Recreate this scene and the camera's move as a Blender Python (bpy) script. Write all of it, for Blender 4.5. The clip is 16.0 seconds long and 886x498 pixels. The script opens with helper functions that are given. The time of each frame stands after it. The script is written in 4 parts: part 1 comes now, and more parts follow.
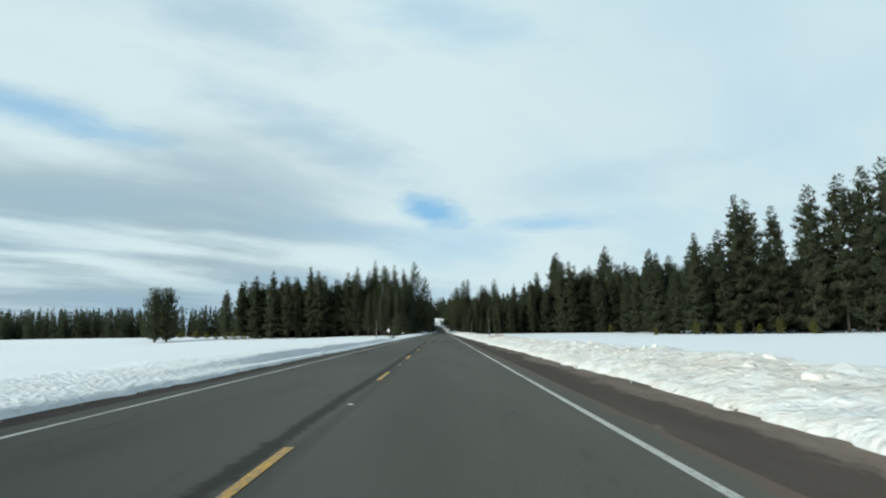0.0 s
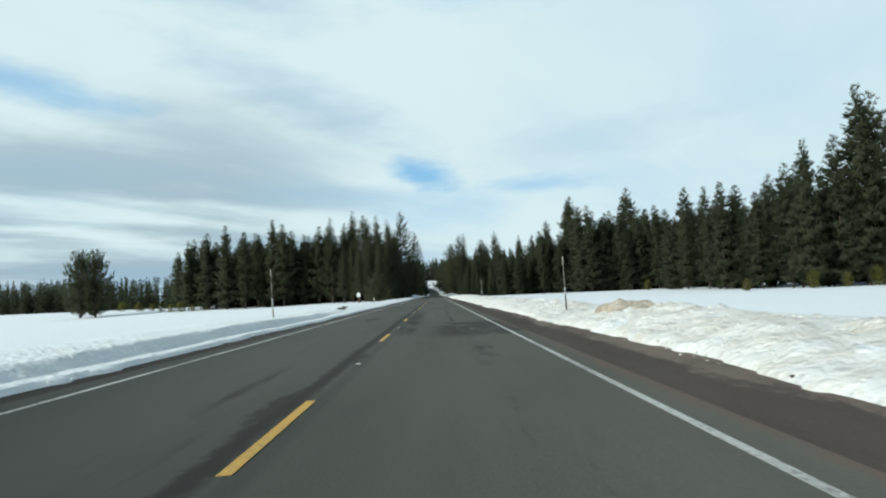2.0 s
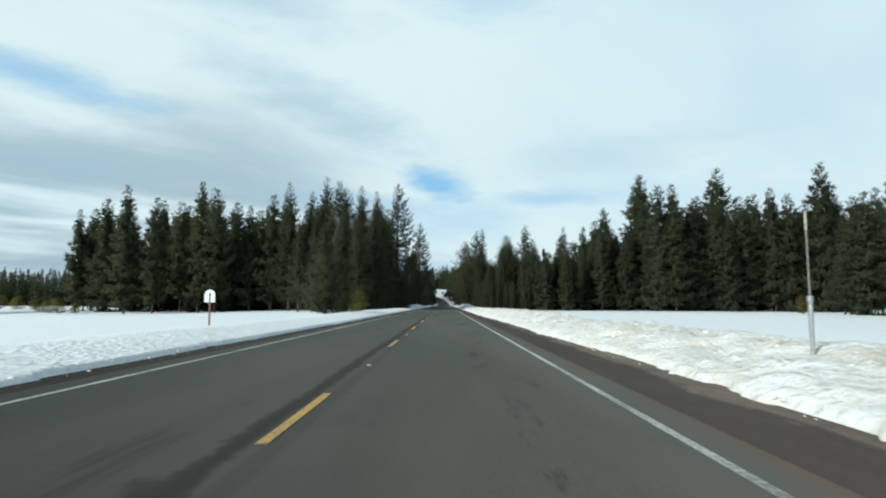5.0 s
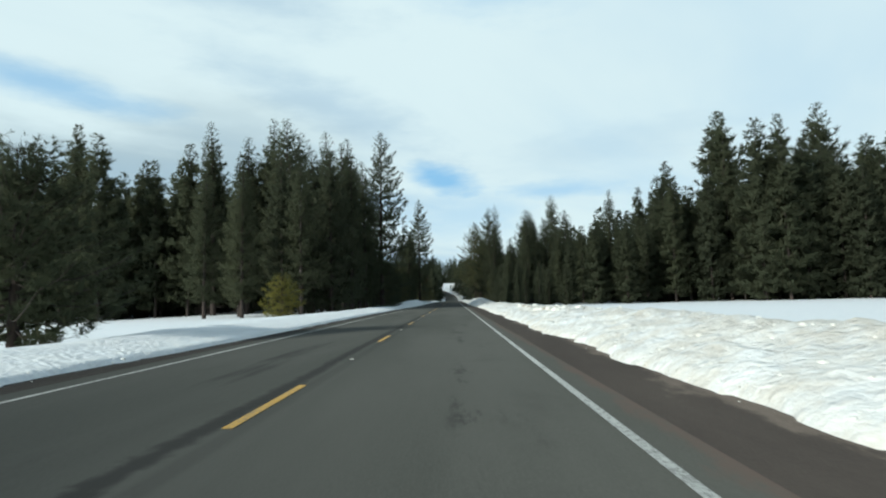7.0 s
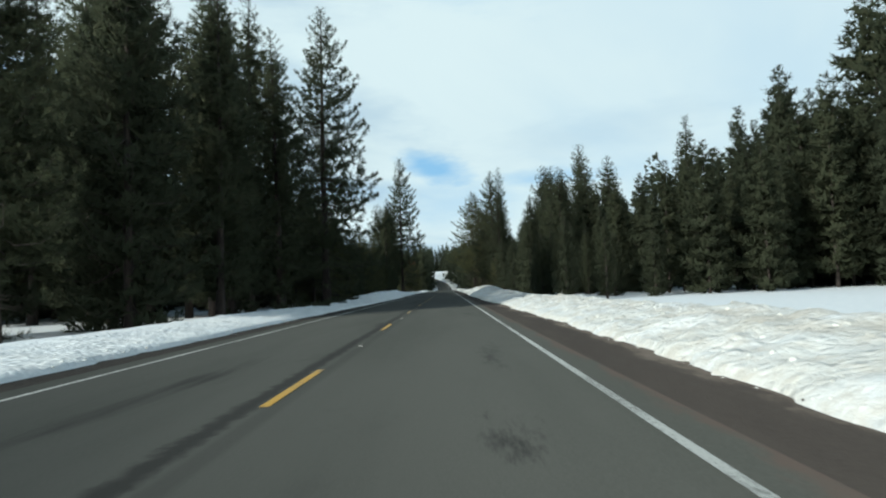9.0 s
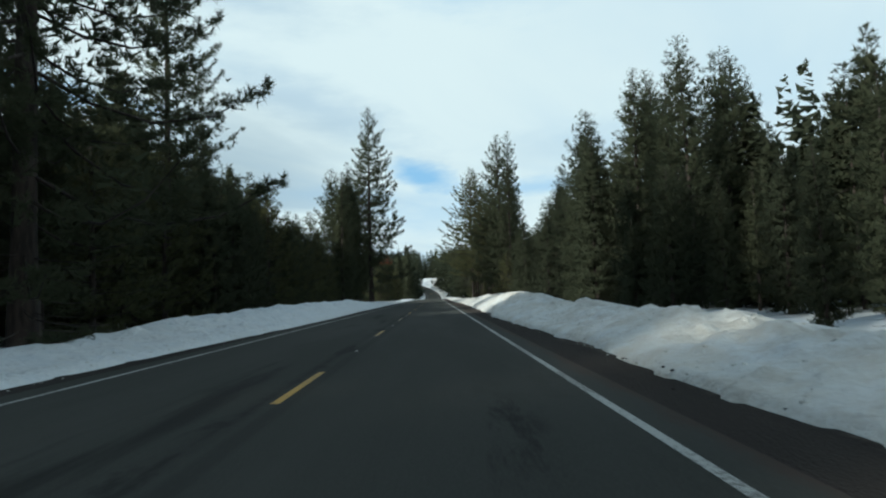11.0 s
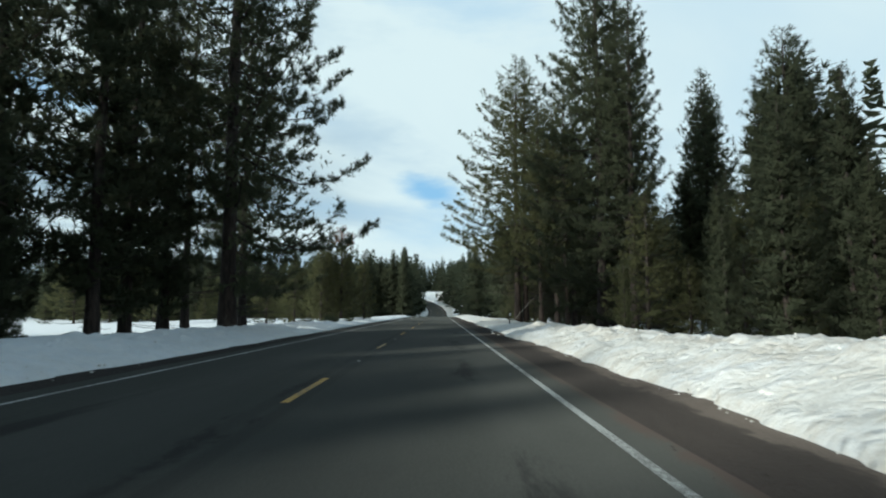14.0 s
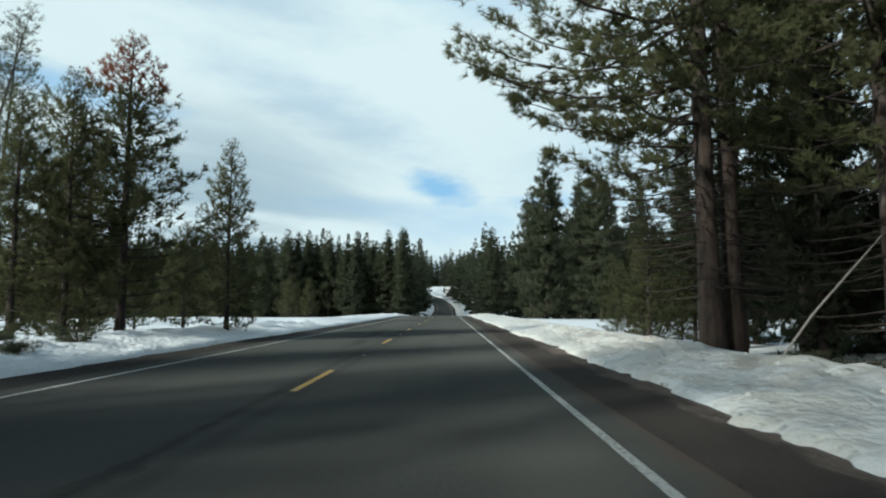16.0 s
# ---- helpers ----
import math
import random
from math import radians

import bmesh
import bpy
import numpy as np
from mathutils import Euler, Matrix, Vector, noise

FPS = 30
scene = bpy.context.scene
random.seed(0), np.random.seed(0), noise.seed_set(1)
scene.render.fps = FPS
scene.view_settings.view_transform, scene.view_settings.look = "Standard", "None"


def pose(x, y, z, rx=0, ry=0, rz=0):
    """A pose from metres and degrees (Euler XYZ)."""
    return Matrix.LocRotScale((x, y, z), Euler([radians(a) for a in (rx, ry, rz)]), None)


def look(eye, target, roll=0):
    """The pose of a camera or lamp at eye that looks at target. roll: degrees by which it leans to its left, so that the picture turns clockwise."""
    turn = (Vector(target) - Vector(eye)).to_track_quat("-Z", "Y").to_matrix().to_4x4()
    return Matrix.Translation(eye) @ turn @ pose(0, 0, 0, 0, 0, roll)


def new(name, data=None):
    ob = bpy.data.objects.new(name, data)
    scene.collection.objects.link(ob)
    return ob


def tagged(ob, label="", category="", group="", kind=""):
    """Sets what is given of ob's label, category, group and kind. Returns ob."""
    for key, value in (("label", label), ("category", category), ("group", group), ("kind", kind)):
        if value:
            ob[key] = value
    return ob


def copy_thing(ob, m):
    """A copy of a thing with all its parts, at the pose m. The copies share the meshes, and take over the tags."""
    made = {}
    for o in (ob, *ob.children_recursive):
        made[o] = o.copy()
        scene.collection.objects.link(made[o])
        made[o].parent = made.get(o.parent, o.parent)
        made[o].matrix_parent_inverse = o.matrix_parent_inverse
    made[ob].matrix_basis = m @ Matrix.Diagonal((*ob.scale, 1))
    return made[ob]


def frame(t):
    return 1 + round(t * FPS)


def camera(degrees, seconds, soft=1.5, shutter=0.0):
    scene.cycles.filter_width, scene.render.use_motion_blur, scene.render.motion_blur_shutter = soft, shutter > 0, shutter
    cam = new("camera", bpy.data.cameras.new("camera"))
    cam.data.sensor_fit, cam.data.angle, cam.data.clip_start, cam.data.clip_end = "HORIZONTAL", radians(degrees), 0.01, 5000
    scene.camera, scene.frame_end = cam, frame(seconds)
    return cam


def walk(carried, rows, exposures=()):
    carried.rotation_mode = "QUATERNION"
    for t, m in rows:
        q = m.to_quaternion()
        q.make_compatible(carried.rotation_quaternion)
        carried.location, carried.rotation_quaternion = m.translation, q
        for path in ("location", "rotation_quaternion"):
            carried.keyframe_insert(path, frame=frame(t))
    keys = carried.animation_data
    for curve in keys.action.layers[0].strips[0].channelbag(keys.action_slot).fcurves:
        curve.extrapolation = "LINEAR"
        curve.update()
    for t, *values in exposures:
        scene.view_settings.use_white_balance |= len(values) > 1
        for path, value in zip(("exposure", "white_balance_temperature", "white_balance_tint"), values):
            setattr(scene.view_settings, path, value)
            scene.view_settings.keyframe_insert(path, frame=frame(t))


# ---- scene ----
cam = camera(70.0, 16.0, soft=2.1, shutter=0.06)
EYE = 1.182
# seconds, x, y, tilt, roll, yaw
ROWS = [
    (0.0, -0.133, 0.000, 97.392, 0.833, -0.021),
    (0.5, -0.101, 12.024, 96.024, 1.778, -0.511),
    (1.0, -0.153, 24.049, 95.201, 1.799, -0.340),
    (1.5, -0.151, 36.073, 95.738, 2.181, -0.312),
    (2.0, -0.243, 48.097, 94.030, 2.479, -0.619),
    (2.5, -0.230, 60.121, 92.930, 2.352, -2.540),
    (3.0, -0.242, 72.146, 92.426, 2.302, -1.546),
    (3.5, -0.236, 84.170, 93.643, 1.908, -1.705),
    (4.0, -0.233, 96.194, 95.043, 0.748, -1.347),
    (6.3, 0.109, 151.506, 94.018, 0.544, 1.692),
    (6.5, 0.378, 156.316, 93.531, 0.982, 1.518),
    (7.0, 0.447, 168.340, 94.512, 1.465, 1.011),
    (7.5, 0.449, 180.364, 93.759, 1.916, 0.987),
    (8.0, 0.412, 192.389, 93.341, 1.998, 0.562),
    (8.2, 0.297, 197.198, 93.389, 2.288, 0.573),
    (10.3, 0.208, 247.700, 93.684, 2.231, -0.067),
    (10.5, 0.198, 252.510, 93.965, 2.263, -0.234),
    (11.0, 0.148, 264.534, 94.189, 2.059, -0.651),
    (11.5, 0.097, 276.559, 93.746, 2.252, -0.876),
    (12.0, -0.008, 288.583, 92.850, 2.482, -1.497),
    (12.5, 0.029, 300.607, 93.880, 1.376, -1.131),
    (13.0, 0.109, 312.632, 94.027, 0.166, -0.592),
    (13.5, 0.192, 324.656, 94.931, 0.588, -0.778),
    (14.0, 0.291, 336.680, 95.635, 0.135, -0.196),
    (14.5, 0.374, 348.704, 95.640, 1.265, -0.653),
    (15.0, 0.415, 360.729, 95.195, 0.939, -0.337),
    (15.5, 0.418, 372.753, 95.153, 0.561, 0.070),
    (16.0, 0.458, 384.777, 95.347, -0.213, 0.547),
]
EXPOSURES = [(0.0, -0.14, 5800, 0), (3.5, -0.03, 5800, 0), (16.0, -0.03, 5800, 0)]
walk(cam, [(t, pose(x, y, EYE, rx, ry, rz)) for t, x, y, rx, ry, rz in ROWS], EXPOSURES)

# ---- light ----
SUN_ELEVATION, SUN_AZIMUTH = 23.5, 227.0          # azimuth clockwise from the road's direction
sun_from = Vector((math.sin(radians(SUN_AZIMUTH)) * math.cos(radians(SUN_ELEVATION)),
                   math.cos(radians(SUN_AZIMUTH)) * math.cos(radians(SUN_ELEVATION)),
                   math.sin(radians(SUN_ELEVATION))))
sun = new("sun", bpy.data.lights.new("sun", "SUN"))
sun.data.energy, sun.data.angle, sun.data.color = 5.0, radians(3.0), (1.0, 0.93, 0.82)
sun.matrix_world = look(sun_from * 100, (0, 0, 0))
SKY_STRENGTH = 0.086


class Nodes:
    """Short hand for building a node tree."""

    def __init__(self, tree):
        self.tree = tree
        tree.nodes.clear()

    def add(self, kind, inputs=None):
        node = self.tree.nodes.new(kind)
        self.feed(node, inputs)
        return node

    def feed(self, node, inputs):
        for key, value in (inputs or {}).items():
            if isinstance(value, bpy.types.NodeSocket):
                self.tree.links.new(value, node.inputs[key])
            else:
                node.inputs[key].default_value = value

    def math(self, operation, a, b=0.0, clamp=False):
        node = self.add("ShaderNodeMath", {0: a, 1: b})
        node.operation, node.use_clamp = operation, clamp
        return node.outputs[0]

    def ramp(self, value, low, high, to_low=0.0, to_high=1.0):
        node = self.add("ShaderNodeMapRange", {0: value, 1: low, 2: high, 3: to_low, 4: to_high})
        node.interpolation_type = "SMOOTHSTEP"
        return node.outputs[0]

    def mix(self, factor, a, b):
        node = self.add("ShaderNodeMix")
        node.data_type = "RGBA"
        self.feed(node, {0: factor, 6: a, 7: b})
        return node.outputs[2]

    def noise(self, vector, scale, detail=4.0, rough=0.55, distortion=0.0):
        node = self.add("ShaderNodeTexNoise", {"Vector": vector, "Scale": scale, "Detail": detail, "Roughness": rough, "Distortion": distortion})
        return node.outputs[0]

    def stretched(self, vector, x, y, z, turn=0.0):
        if turn:
            vector = self.add("ShaderNodeMapping", {"Vector": vector, "Rotation": (0, 0, turn)}).outputs[0]
        return self.add("ShaderNodeMapping", {"Vector": vector, "Scale": (x, y, z)}).outputs[0]


def make_sky():
    world = bpy.data.worlds.new("sky")
    world.use_nodes = True
    scene.world = world
    n = Nodes(world.node_tree)
    air = n.add("ShaderNodeTexSky")
    air.sky_type, air.sun_disc = "NISHITA", False
    air.sun_elevation, air.sun_rotation = radians(SUN_ELEVATION), radians(SUN_AZIMUTH)
    sky = air.outputs[0]
    way = n.add("ShaderNodeTexCoord").outputs["Generated"]
    part_of = n.add("ShaderNodeSeparateXYZ", {0: way})
    wx, wy, wz = part_of.outputs
    flat = n.math("SQRT", n.math("ADD", n.math("MULTIPLY", wx, wx), n.math("MULTIPLY", wy, wy)))
    azimuth = n.math("ARCTAN2", wx, wy)
    height = n.math("ARCTAN2", wz, flat)
    # the cloud sheet hangs flat overhead: where the way meets it
    over = n.math("ADD", n.math("MAXIMUM", wz, 0.0), 0.10)
    sheet = n.add("ShaderNodeCombineXYZ", {0: n.math("DIVIDE", wx, over), 1: n.math("DIVIDE", wy, over), 2: 0.0}).outputs[0]
    drift = n.add("ShaderNodeTexNoise", {"Vector": sheet, "Scale": 0.35, "Detail": 2.0}).outputs[1]
    bend = n.add("ShaderNodeVectorMath", {0: drift, 1: (1.4, 1.4, 0.0)})
    bend.operation = "MULTIPLY"
    bent = n.add("ShaderNodeVectorMath", {0: sheet, 1: bend.outputs[0]}).outputs[0]
    streak = n.noise(n.stretched(bent, 1.25, 0.42, 1.0, radians(38)), 0.75, 5.0, 0.5)
    soft = n.noise(n.stretched(bent, 1.0, 0.6, 1.0, radians(50)), 0.35, 4.0, 0.5)
    cover = n.math("ADD", n.math("MULTIPLY", streak, 0.55), n.math("MULTIPLY", soft, 0.45))
    angles = n.add("ShaderNodeCombineXYZ", {0: azimuth, 1: height, 2: 0.0}).outputs[0]
    wobble = n.noise(n.stretched(angles, 3.0, 9.0, 1.0), 3.0, 5.0, 0.6)
    wob = n.math("MULTIPLY", n.math("SUBTRACT", wobble, 0.5), 1.6)

    def hole(az, el, wide, tall, slope=0.0):
        """An opening in the clouds, round (az, el) degrees."""
        da = n.math("SUBTRACT", azimuth, radians(az))
        dh = n.math("SUBTRACT", n.math("SUBTRACT", height, radians(el)), n.math("MULTIPLY", da, slope))
        u, v = n.math("DIVIDE", da, radians(wide)), n.math("DIVIDE", dh, radians(tall))
        far = n.math("SQRT", n.math("ADD", n.math("MULTIPLY", u, u), n.math("MULTIPLY", v, v)))
        return n.ramp(n.math("ADD", far, wob), 1.1, 0.1)

    def soft_band(az, el, wide, tall, slope=0.0):
        """A thinner stretch of the cloud sheet with feathered edges."""
        da = n.math("SUBTRACT", azimuth, radians(az))
        dh = n.math("SUBTRACT", n.math("SUBTRACT", height, radians(el)), n.math("MULTIPLY", da, slope))
        u, v = n.math("DIVIDE", da, radians(wide)), n.math("DIVIDE", dh, radians(tall))
        far = n.math("SQRT", n.math("ADD", n.math("MULTIPLY", u, u), n.math("MULTIPLY", v, v)))
        return n.ramp(n.math("ADD", far, n.math("MULTIPLY", wob, 0.9)), 1.3, 0.0)

    def most(first, *others):
        for other in others:
            first = n.math("MAXIMUM", first, other)
        return first

    def share(value, amount):
        return n.math("MULTIPLY", value, amount)

    blue = most(hole(-0.6, 10.6, 4.2, 1.7, -0.22), share(hole(9.5, 9.4, 8.0, 1.0, 0.02), 0.6), share(soft_band(1.0, 7.6, 8.0, 2.6), 0.42),
                share(soft_band(-32.0, 16.9, 9.0, 1.5, -0.14), 0.72), share(soft_band(0.5, 27.6, 11.0, 3.0, -0.22), 0.40))
    thin_sheet = most(soft_band(-11.0, 17.2, 13.0, 2.8, -0.36), soft_band(-20.0, 26.5, 13.0, 3.4, -0.15), share(soft_band(14.0, 13.0, 14.0, 2.5, 0.1), 0.5))
    thick = n.ramp(cover, 0.36, 0.56)
    grey_band = n.math("MULTIPLY", n.ramp(height, radians(23), radians(9)), n.ramp(azimuth, radians(-2), radians(-20)))
    grey = n.math("MULTIPLY", grey_band, n.ramp(n.math("ADD", streak, n.math("MULTIPLY", wob, 0.12)), 0.62, 0.42))
    blueness = n.math("MULTIPLY", n.ramp(cover, 0.60, 0.42), n.ramp(azimuth, radians(12), radians(-8), 0.10, 0.70))
    blueness = n.math("MAXIMUM", blueness, n.math("MULTIPLY", thin_sheet, 0.72))
    cloud = n.mix(blueness, (9.5, 10.2, 10.0, 1), (5.9, 7.2, 8.25, 1))
    cloud = n.mix(n.math("MULTIPLY", grey, 0.8), cloud, (5.0, 5.8, 6.1, 1))
    low = n.math("MULTIPLY", n.ramp(height, radians(6), radians(0)), n.ramp(azimuth, radians(12), radians(-25)))
    cloud = n.mix(n.math("MULTIPLY", low, 0.7), cloud, (4.1, 5.0, 6.0, 1))
    open_sky = n.mix(0.75, sky, (3.9, 7.2, 10.6, 1))
    veil = n.math("MULTIPLY", n.math("ADD", n.math("MULTIPLY", thick, 0.30), 0.70), n.math("SUBTRACT", 1.0, n.math("MULTIPLY", blue, 0.95)), clamp=True)
    # thinner and deeper overhead
    zenith = n.ramp(height, radians(28), radians(55), 1.0, 0.10)
    whole = n.mix(veil, open_sky, cloud)
    final = n.mix(zenith, (1.4, 2.2, 3.2, 1), whole)
    back = n.add("ShaderNodeBackground", {"Color": final, "Strength": SKY_STRENGTH})
    n.add("ShaderNodeOutputWorld", {"Surface": back.outputs[0]})


make_sky()

# ---- materials ----
def material(name):
    m = bpy.data.materials.new(name)
    m.use_nodes = True
    return m, Nodes(m.node_tree)


def finish(n, colour, roughness=0.8, height=None, bump=0.3, reach=0.02, metallic=0.0, specular=0.4, matt=0.0):
    shader = n.add("ShaderNodeBsdfPrincipled", {"Base Color": colour, "Diffuse Roughness": matt, "Roughness": roughness, "Metallic": metallic, "Specular IOR Level": specular})
    if height is not None:
        b = n.add("ShaderNodeBump", {"Strength": bump, "Distance": reach, "Height": height})
        n.feed(shader, {"Normal": b.outputs[0]})
    n.add("ShaderNodeOutputMaterial", {"Surface": shader.outputs[0]})
    return shader


def place(n):
    return n.add("ShaderNodeTexCoord").outputs["Object"]


def snow_material():
    m, n = material("snow")
    at = place(n)
    x, y, z = n.add("ShaderNodeSeparateXYZ", {0: at}).outputs
    lumps = n.noise(at, 2.6, 5.0, 0.62)
    grain = n.noise(at, 11.0, 4.0, 0.6)
    off = n.math("ABSOLUTE", n.math("ADD", x, 1.0))
    sided = n.ramp(x, -4.0, 0.0, 0.25, 1.0)
    dirt = n.math("MULTIPLY", n.math("MULTIPLY", sided, n.ramp(off, 8.7, 7.1)), n.ramp(n.noise(at, 1.1, 8.0, 0.8), 0.40, 0.64))
    crumbs = n.add("ShaderNodeTexVoronoi", {"Vector": at, "Scale": 4.2, "Randomness": 1.0})
    pits = n.ramp(crumbs.outputs["Distance"], 0.0, 0.55)
    speck = n.math("MULTIPLY", n.ramp(n.noise(at, 7.0, 6.0, 0.8), 0.58, 0.74), n.ramp(off, 8.4, 6.6))
    colour = n.mix(n.ramp(lumps, 0.3, 0.7), (0.72, 0.745, 0.76, 1), (0.82, 0.825, 0.815, 1))
    tan = n.math("MULTIPLY", n.math("MULTIPLY", sided, n.ramp(off, 9.4, 7.6)), n.ramp(n.noise(at, 0.5, 4.0, 0.6), 0.30, 0.65, 0.35, 1.0))
    colour = n.mix(tan, colour, (0.72, 0.70, 0.645, 1))
    colour = n.mix(n.math("MULTIPLY", dirt, 0.66), colour, (0.55, 0.49, 0.40, 1))
    crest = n.math("MULTIPLY", n.ramp(n.math("ABSOLUTE", n.math("SUBTRACT", x, 5.9)), 1.2, 0.2), n.ramp(n.noise(n.stretched(at, 1.0, 0.5, 1.0), 1.6, 7.0, 0.75), 0.43, 0.60))
    colour = n.mix(n.math("MULTIPLY", crest, 0.6), colour, (0.47, 0.42, 0.35, 1))
    colour = n.mix(n.math("MULTIPLY", speck, 0.5), colour, (0.24, 0.19, 0.14, 1))
    relief = n.math("ADD", n.math("ADD", lumps, n.math("MULTIPLY", grain, 0.5)), n.math("MULTIPLY", pits, -0.45))
    finish(n, colour, 0.75, relief, n.ramp(off, 10.0, 7.8, 0.06, 0.9), 0.07)
    return m


def asphalt_material():
    m, n = material("asphalt")
    at = place(n)
    x, y, z = n.add("ShaderNodeSeparateXYZ", {0: at}).outputs
    along = n.stretched(at, 1.0, 0.12, 1.0)
    broad = n.noise(along, 0.35, 5.0, 0.6)
    grain = n.noise(at, 45.0, 3.0, 0.7)
    wander = n.math("MULTIPLY", n.math("SUBTRACT", n.noise(along, 0.6, 4.0, 0.6), 0.5), 1.6)
    ragged = n.noise(n.stretched(at, 1.0, 0.25, 1.0), 1.3, 6.0, 0.65)
    # tar and damp along the middle joint, patches in the wheel tracks
    seam = n.math("ABSOLUTE", n.math("ADD", n.math("ADD", x, 1.95), n.math("MULTIPLY", wander, 0.16)))
    blotch = n.noise(n.stretched(at, 1.0, 0.4, 1.0), 0.55, 5.0, 0.65)
    reach = n.ramp(blotch, 0.50, 0.72, 0.07, 0.42)
    edge = n.math("ADD", seam, n.math("MULTIPLY", n.math("SUBTRACT", n.noise(at, 3.5, 6.0, 0.75), 0.5), 0.42))
    seal = n.math("MULTIPLY", n.ramp(n.math("SUBTRACT", edge, reach), 0.07, -0.12), n.ramp(ragged, 0.40, 0.50))
    thin = n.ramp(n.math("ABSOLUTE", n.math("ADD", x, 1.62)), 0.16, 0.05)
    track = n.math("ABSOLUTE", n.math("ADD", n.math("SUBTRACT", x, 0.75), n.math("MULTIPLY", wander, 0.7)))
    damp = n.math("MULTIPLY", n.ramp(track, 0.55, 0.1), n.ramp(n.noise(n.stretched(at, 0.9, 0.16, 1.0), 0.8, 7.0, 0.75), 0.54, 0.64, 0.0, 0.8))
    damp_left = n.math("MULTIPLY", n.ramp(x, -1.9, -2.6), n.ramp(n.noise(n.stretched(at, 0.9, 0.09, 1.0), 0.5, 5.0, 0.6), 0.60, 0.68))
    dark = n.math("MAXIMUM", n.math("MAXIMUM", n.math("MULTIPLY", seal, 0.68), n.math("MULTIPLY", thin, 0.25)), n.math("MAXIMUM", damp, n.math("MULTIPLY", damp_left, 0.7)))
    def stretch_of(y0, y1, soft=1.5):
        return n.math("MULTIPLY", n.ramp(y, y0, y0 + soft), n.ramp(y, y1, y1 - soft))

    frayed = n.math("MULTIPLY", n.math("SUBTRACT", n.noise(n.stretched(at, 1.0, 0.5, 1.0), 1.7, 6.0, 0.7), 0.5), 1.3)
    # damp patches where meltwater crossed the lane
    pool = n.math("MULTIPLY", stretch_of(64.5, 75.5, 2.5), n.ramp(n.math("ADD", x, frayed), -0.7, 0.1))
    by_joint = n.math("MULTIPLY", stretch_of(66.0, 93.0, 3.0), n.ramp(n.math("ADD", n.math("ABSOLUTE", n.math("ADD", x, 1.3)), frayed), 0.50, 0.15))
    trickle = n.math("MULTIPLY", stretch_of(73.0, 101.0, 3.0), n.ramp(n.math("ADD", n.math("ABSOLUTE", n.math("SUBTRACT", x, 0.38)), n.math("MULTIPLY", frayed, 0.35)), 0.15, 0.0))
    pool = n.math("MULTIPLY", n.math("MAXIMUM", pool, n.math("MAXIMUM", by_joint, trickle)), n.ramp(ragged, 0.36, 0.52))
    # the middle joint, sealed with a dark strip up to the wood
    strip_dark = n.math("MULTIPLY", n.ramp(edge, 0.19, 0.05), n.ramp(y, 262.0, 236.0, 0.25, 1.0))
    dark = n.math("MAXIMUM", dark, n.math("MULTIPLY", strip_dark, 0.78))
    dark = n.math("MAXIMUM", dark, n.math("MULTIPLY", pool, 0.75))
    colour = n.mix(n.ramp(broad, 0.35, 0.65), (0.045, 0.047, 0.041, 1), (0.062, 0.063, 0.056, 1))
    colour = n.mix(n.math("MULTIPLY", n.ramp(grain, 0.35, 0.7), 0.45), colour, (0.085, 0.083, 0.076, 1))
    stain = n.ramp(n.noise(n.stretched(at, 1.0, 0.45, 1.0), 0.55, 7.0, 0.7), 0.56, 0.72)
    colour = n.mix(n.math("MULTIPLY", stain, 0.30), colour, (0.034, 0.034, 0.031, 1))
    colour = n.mix(n.math("MULTIPLY", dark, 0.88), colour, (0.016, 0.016, 0.016, 1))
    # cinder grit spilt from the shoulder over the asphalt's edge
    fray = n.math("ADD", x, n.math("MULTIPLY", n.math("SUBTRACT", n.noise(n.stretched(at, 1.0, 0.3, 1.0), 2.0, 7.0, 0.75), 0.5), 1.1))
    colour = n.mix(n.ramp(fray, 2.16, 2.42), colour, (0.070, 0.055, 0.047, 1))
    finish(n, colour, 0.9, grain, 0.35, 0.006, specular=0.05, matt=1.0)
    return m


def cinder_material():
    m, n = material("cinder_gravel")
    at = place(n)
    x, y, z = n.add("ShaderNodeSeparateXYZ", {0: at}).outputs
    stones = n.add("ShaderNodeTexVoronoi", {"Vector": at, "Scale": 28.0})
    broad = n.noise(n.stretched(at, 1.0, 0.2, 1.0), 0.9, 5.0, 0.65)
    damp = n.ramp(n.math("ADD", n.math("ABSOLUTE", n.math("SUBTRACT", x, 2.75)), n.math("MULTIPLY", n.math("SUBTRACT", n.math("ADD", broad, n.math("MULTIPLY", n.math("SUBTRACT", n.noise(n.stretched(at, 1.0, 0.5, 1.0), 3.2, 6.0, 0.75), 0.5), 0.5)), 0.5), 1.7)), 0.74, 0.50)
    colour = n.mix(stones.outputs["Color"], (0.043, 0.035, 0.031, 1), (0.094, 0.077, 0.066, 1))
    colour = n.mix(n.ramp(broad, 0.35, 0.7), colour, (0.112, 0.095, 0.080, 1))
    colour = n.mix(n.math("MULTIPLY", damp, 0.8), colour, (0.034, 0.030, 0.027, 1))
    finish(n, colour, 0.95, stones.outputs["Distance"], 0.6, 0.02, specular=0.05, matt=1.0)
    return m


